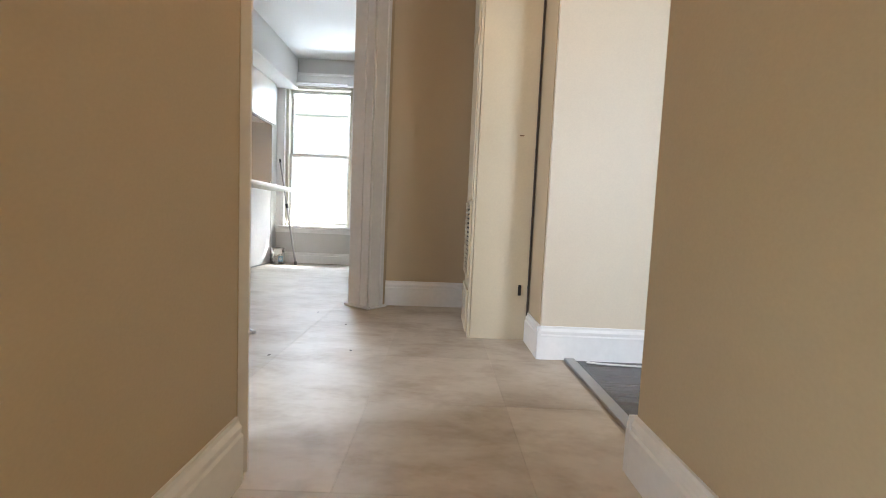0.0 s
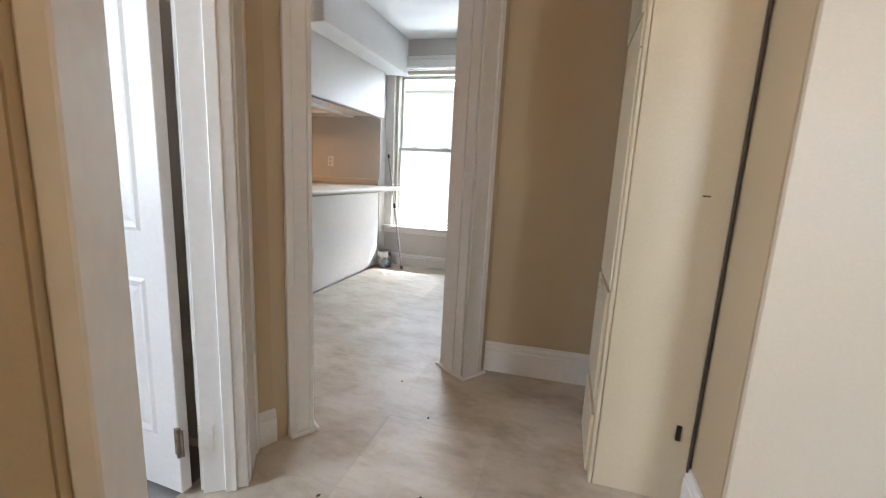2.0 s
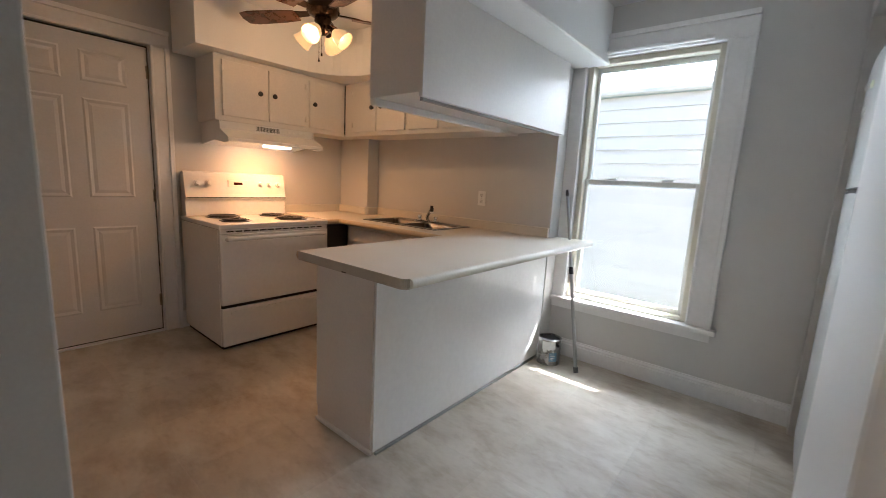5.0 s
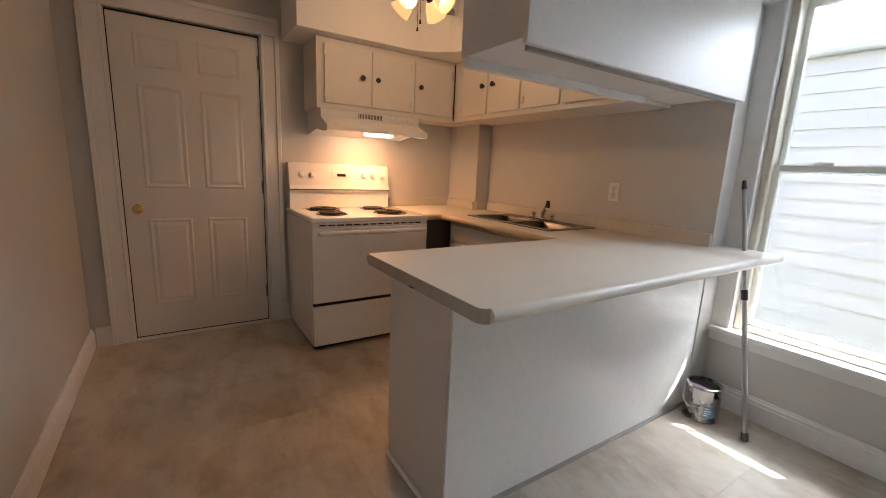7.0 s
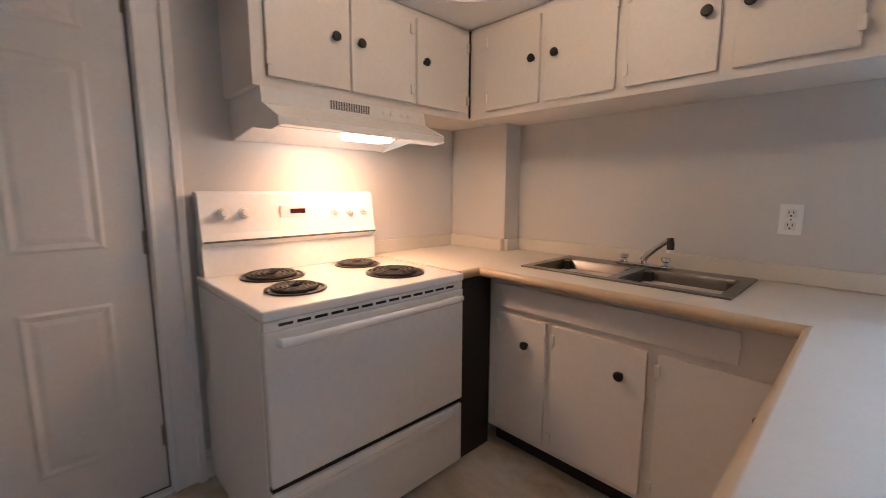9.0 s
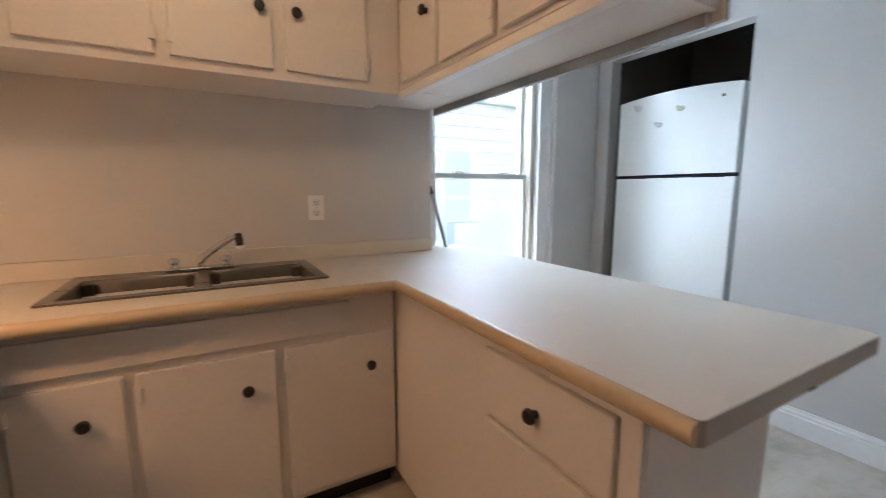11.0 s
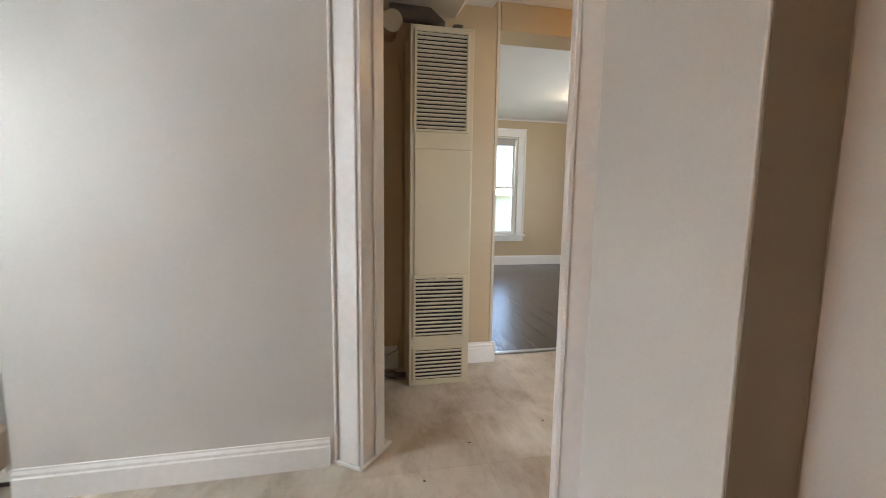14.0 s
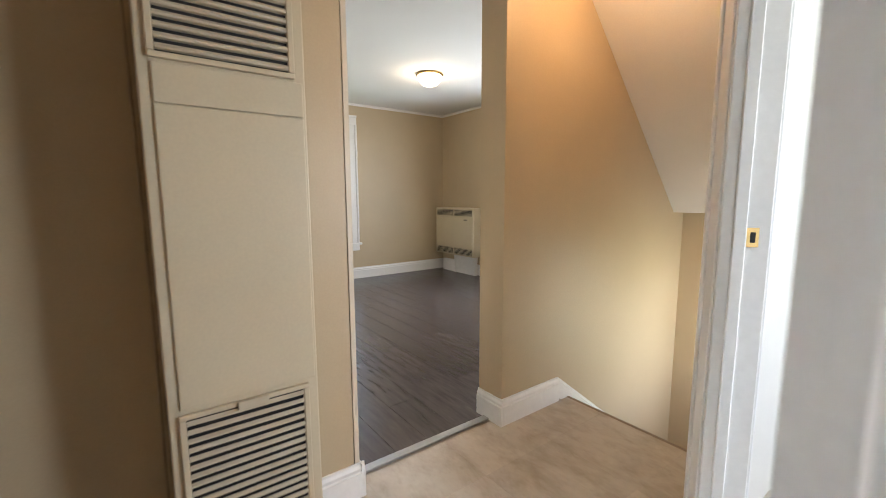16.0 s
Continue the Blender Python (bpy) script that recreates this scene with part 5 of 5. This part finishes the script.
cord = thing("white_cable", (1.2, 2.07, 0.0), "thin white cable lying on dark laminate by a baseboard", "cable")
part("strand", tube([(0.86, 2.09, 0.006), (0.95, 2.075, 0.005), (1.08, 2.065, 0.005), (1.3, 2.075, 0.005), (1.7, 2.07, 0.005), (2.3, 2.09, 0.005)], 0.004, 6), PLATE, cord, smooth=True)

# ---- bathroom things ----
van = thing("bathroom_vanity", (-2.0, 1.3, 0.0), "grey bathroom vanity with a marble top", "vanity")
part("body", bx(-2.29, -1.78, 1.35, 2.10, 0.0, 0.86, 0.004), VANITY, van)
part("panel", bx(-1.779, -1.766, 1.36, 2.09, 0.12, 0.855, 0.003), VANITY, van)
part("top", bx(-2.295, -1.74, 1.33, 2.115, 0.862, 0.9, 0.006), MARBLE, van, "veined marble top")
part("backsplash", bx(-2.295, -2.275, 1.33, 2.115, 0.902, 1.12, 0.003), MARBLE, van)
part("tile_base", bx(-1.7795, -1.758, 1.352, 2.098, 0.0, 0.118, 0.003), BATHT, van, "grey tile base")

# ---- outside ----
# unseen slabs added over the living and kitchen windows to block sun
part("roof_eave", bx(5.252, 6.3, -2.0, 3.2, 2.78, 2.92), TRIM, kind="structure")
part("roof_eave", bx(-5, 1.5, 5.602, 6.91, 2.70, 2.85), TRIM, kind="structure")
part("ground", bx(-600, 600, -600, 600, -3.6, -3.4), GRASS, kind="structure")
house = thing("neighbour_house", (-1.0, 11.0, -3.4), "white-sided two-storey house with a grey shingle roof", "house")
part("wall", bx(-9, 7, 9.03, 15, -3.4, 2.6), SIDING, house)
own = prism([(9.03 - 0.1, 2.62), (9.03 - 0.1, 2.70), (12, 4.4), (15.35, 2.74), (15.35, 2.62)], -9.3, 7.3, m=Matrix(((0, 0, 1, 0), (1, 0, 0, 0), (0, 1, 0, 0), (0, 0, 0, 1))))
bmesh.ops.recalc_face_normals(own, faces=own.faces[:])
part("roof", own, ROOF, house)
part("gutter", tube([(-9.3, 8.88, 2.66), (7.3, 8.88, 2.66)], 0.045, 10), SIDING, house)
hw = part("window", bx(0.33, 0.95, 8.985, 9.03, 0.3, 1.92, 0.01), SASHW, house)
part("pane", bx(0.4, 0.88, 8.975, 8.984, 1.14, 1.85), OUTGLASS, hw)
part("pane", bx(0.4, 0.88, 8.977, 8.984, 0.75, 1.09), OUTGLASS, hw)
ac = part("air_conditioner", bx(0.44, 0.9, 8.72, 8.97, 0.36, 0.72, 0.015), ACW, house, "white window air conditioner")
# Fins in a pale tone that imitates the washed-out glare
for k in range(6):
    part("fin", bx(0.5, 0.84, 8.712, 8.719, 0.41 + 0.045 * k, 0.43 + 0.045 * k), RECEPT, ac)
own = prism([(8.985, 0.0), (9.028, 0.0), (9.028, 0.19), (9.02, 0.196)], -9, 7, m=Matrix(((0, 0, 1, 0), (1, 0, 0, 0), (0, 1, 0, 0), (0, 0, 0, 1))))
bmesh.ops.recalc_face_normals(own, faces=own.faces[:])
for v in own.verts:
    v.co.z += -3.38
sb = part("siding_board", own, SIDING, house)
for k in range(1, 31):
    share(sb, sb.location + Vector((0, 0, 0.194 * k)), house)
far = thing("far_house", (16, 1.0, -3.4), "pale house seen through the living room window", "house")
part("wall", bx(16, 22, -4, 4.5, -3.4, 1.4), SIDING, far)
own = prism([(15.6, 1.41), (22.4, 1.41), (19, 1.75)], -4.3, 4.8, m=Matrix(((1, 0, 0, 0), (0, 0, 1, 0), (0, 1, 0, 0), (0, 0, 0, 1))))
bmesh.ops.recalc_face_normals(own, faces=own.faces[:])
part("roof", own, ROOF, far)
for y in (0.2, 2.0):
    fw = part("window", bx(15.94, 16.0, y, y + 0.9, -0.6, 0.8), SASHW, far)
    part("pane", bx(15.92, 15.939, y + 0.1, y + 0.8, -0.5, 0.7), OUTGLASS, fw)
rnd = random.Random(5)
for tx, ty, hh in ((25.5, 2.2, 9.0), (27.0, -2.6, 9.6)):
    tree = thing("tree", (tx, ty, -3.4), "leafy green tree behind a pale neighbouring house", "tree", "garden trees")
    own = tube([(tx, ty, -3.4), (tx + 0.05, ty + 0.1, -1.8), (tx - 0.1, ty, 0.0), (tx, ty + 0.1, hh - 4.4)], [0.3, 0.22, 0.15, 0.05], 10)
    limbs = []
    for k in range(9):
        a, z = k * 2.4, -0.6 + k * 0.5
        tip = (tx + 2.1 * math.cos(a), ty + 2.1 * math.sin(a), z + 1.2)
        limbs.append(tip)
        tube([(tx, ty, z), (tx + 0.7 * math.cos(a), ty + 0.7 * math.sin(a), z + 0.7), tip], [0.06, 0.04, 0.012], 6, bm=own)
    part("trunk", own, BARK, tree)
    verts, faces = [], []
    for k in range(3800):
        c = rnd.choice(limbs + [(tx, ty, hh - 4.2)])
        p = Vector(c) + Vector((rnd.gauss(0, 0.7), rnd.gauss(0, 0.7), rnd.gauss(0, 0.6)))
        u = Vector((rnd.gauss(0, 1), rnd.gauss(0, 1), rnd.gauss(0, 1))).normalized() * rnd.uniform(0.08, 0.16)
        w = u.cross(Vector((rnd.gauss(0, 1), rnd.gauss(0, 1), rnd.gauss(0, 1)))).normalized() * 0.07
        b = len(verts)
        verts += [tuple(p - u), tuple(p + w), tuple(p + u), tuple(p - w)]
        faces.append((b, b + 1, b + 2, b + 3))
    me = bpy.data.meshes.new("crown")
    me.from_pydata(verts, [], faces)
    me.materials.append(LEAF)
    cr = new("crown", me)
    cr.parent = tree
    cr.matrix_parent_inverse = Matrix.Translation(-Vector(WHERE[tree.name]))

# ---- floor pieces ----
T = 0.457
tile = None
x = -4.14
while x < 0.76:
    y = 0.715
    while y < 5.40:
        w, d = min(T, 0.755 - x), min(T, 5.398 - y)
        if w > 0.02 and d > 0.02:
            bath = y + d / 2 < 2.1 and x + w / 2 < -0.85
            inside = not (x < -2.35 and y + d < 2.2)
            if inside and w > T - 0.01 and d > T - 0.01 and tile is not None and not bath:
                share(tile, (x + T / 2, y + T / 2, -0.0038), floor)
            elif inside:
                t_ob = part("tile", bx(x + 0.0003, x + w - 0.0003, y + 0.0003, y + d - 0.0003, -0.0038, 0.0, 0.0003, seg=1), BATHT if bath else VINYL, floor)
                if tile is None and not bath and w > T - 0.01 and d > T - 0.01:
                    tile = t_ob
        y += T
    x += T
W, L = 0.19, 1.22
full = None
row, y = 0, -1.55
while y < 2.13:
    d = min(W, 2.136 - y)
    x = 0.802 - (row * 0.43) % L
    while x < 5.05:
        x0, x1 = max(x, 0.802), min(x + L, 5.048)
        if x1 - x0 > 0.03 and d > 0.02:
            if x1 - x0 > L - 0.005 and d > W - 0.005 and full is not None:
                share(full, ((x0 + x1) / 2, y + d / 2, -0.0115), floor_living)
            else:
                o = part("plank", bx(x0 + 0.0008, x1 - 0.0008, y + 0.0008, y + d - 0.0008, -0.0115, 0.0, 0.0015, seg=1), PLANK, floor_living)
                if full is None and x1 - x0 > L - 0.005:
                    full = o
        x += L
    y += W
    row += 1
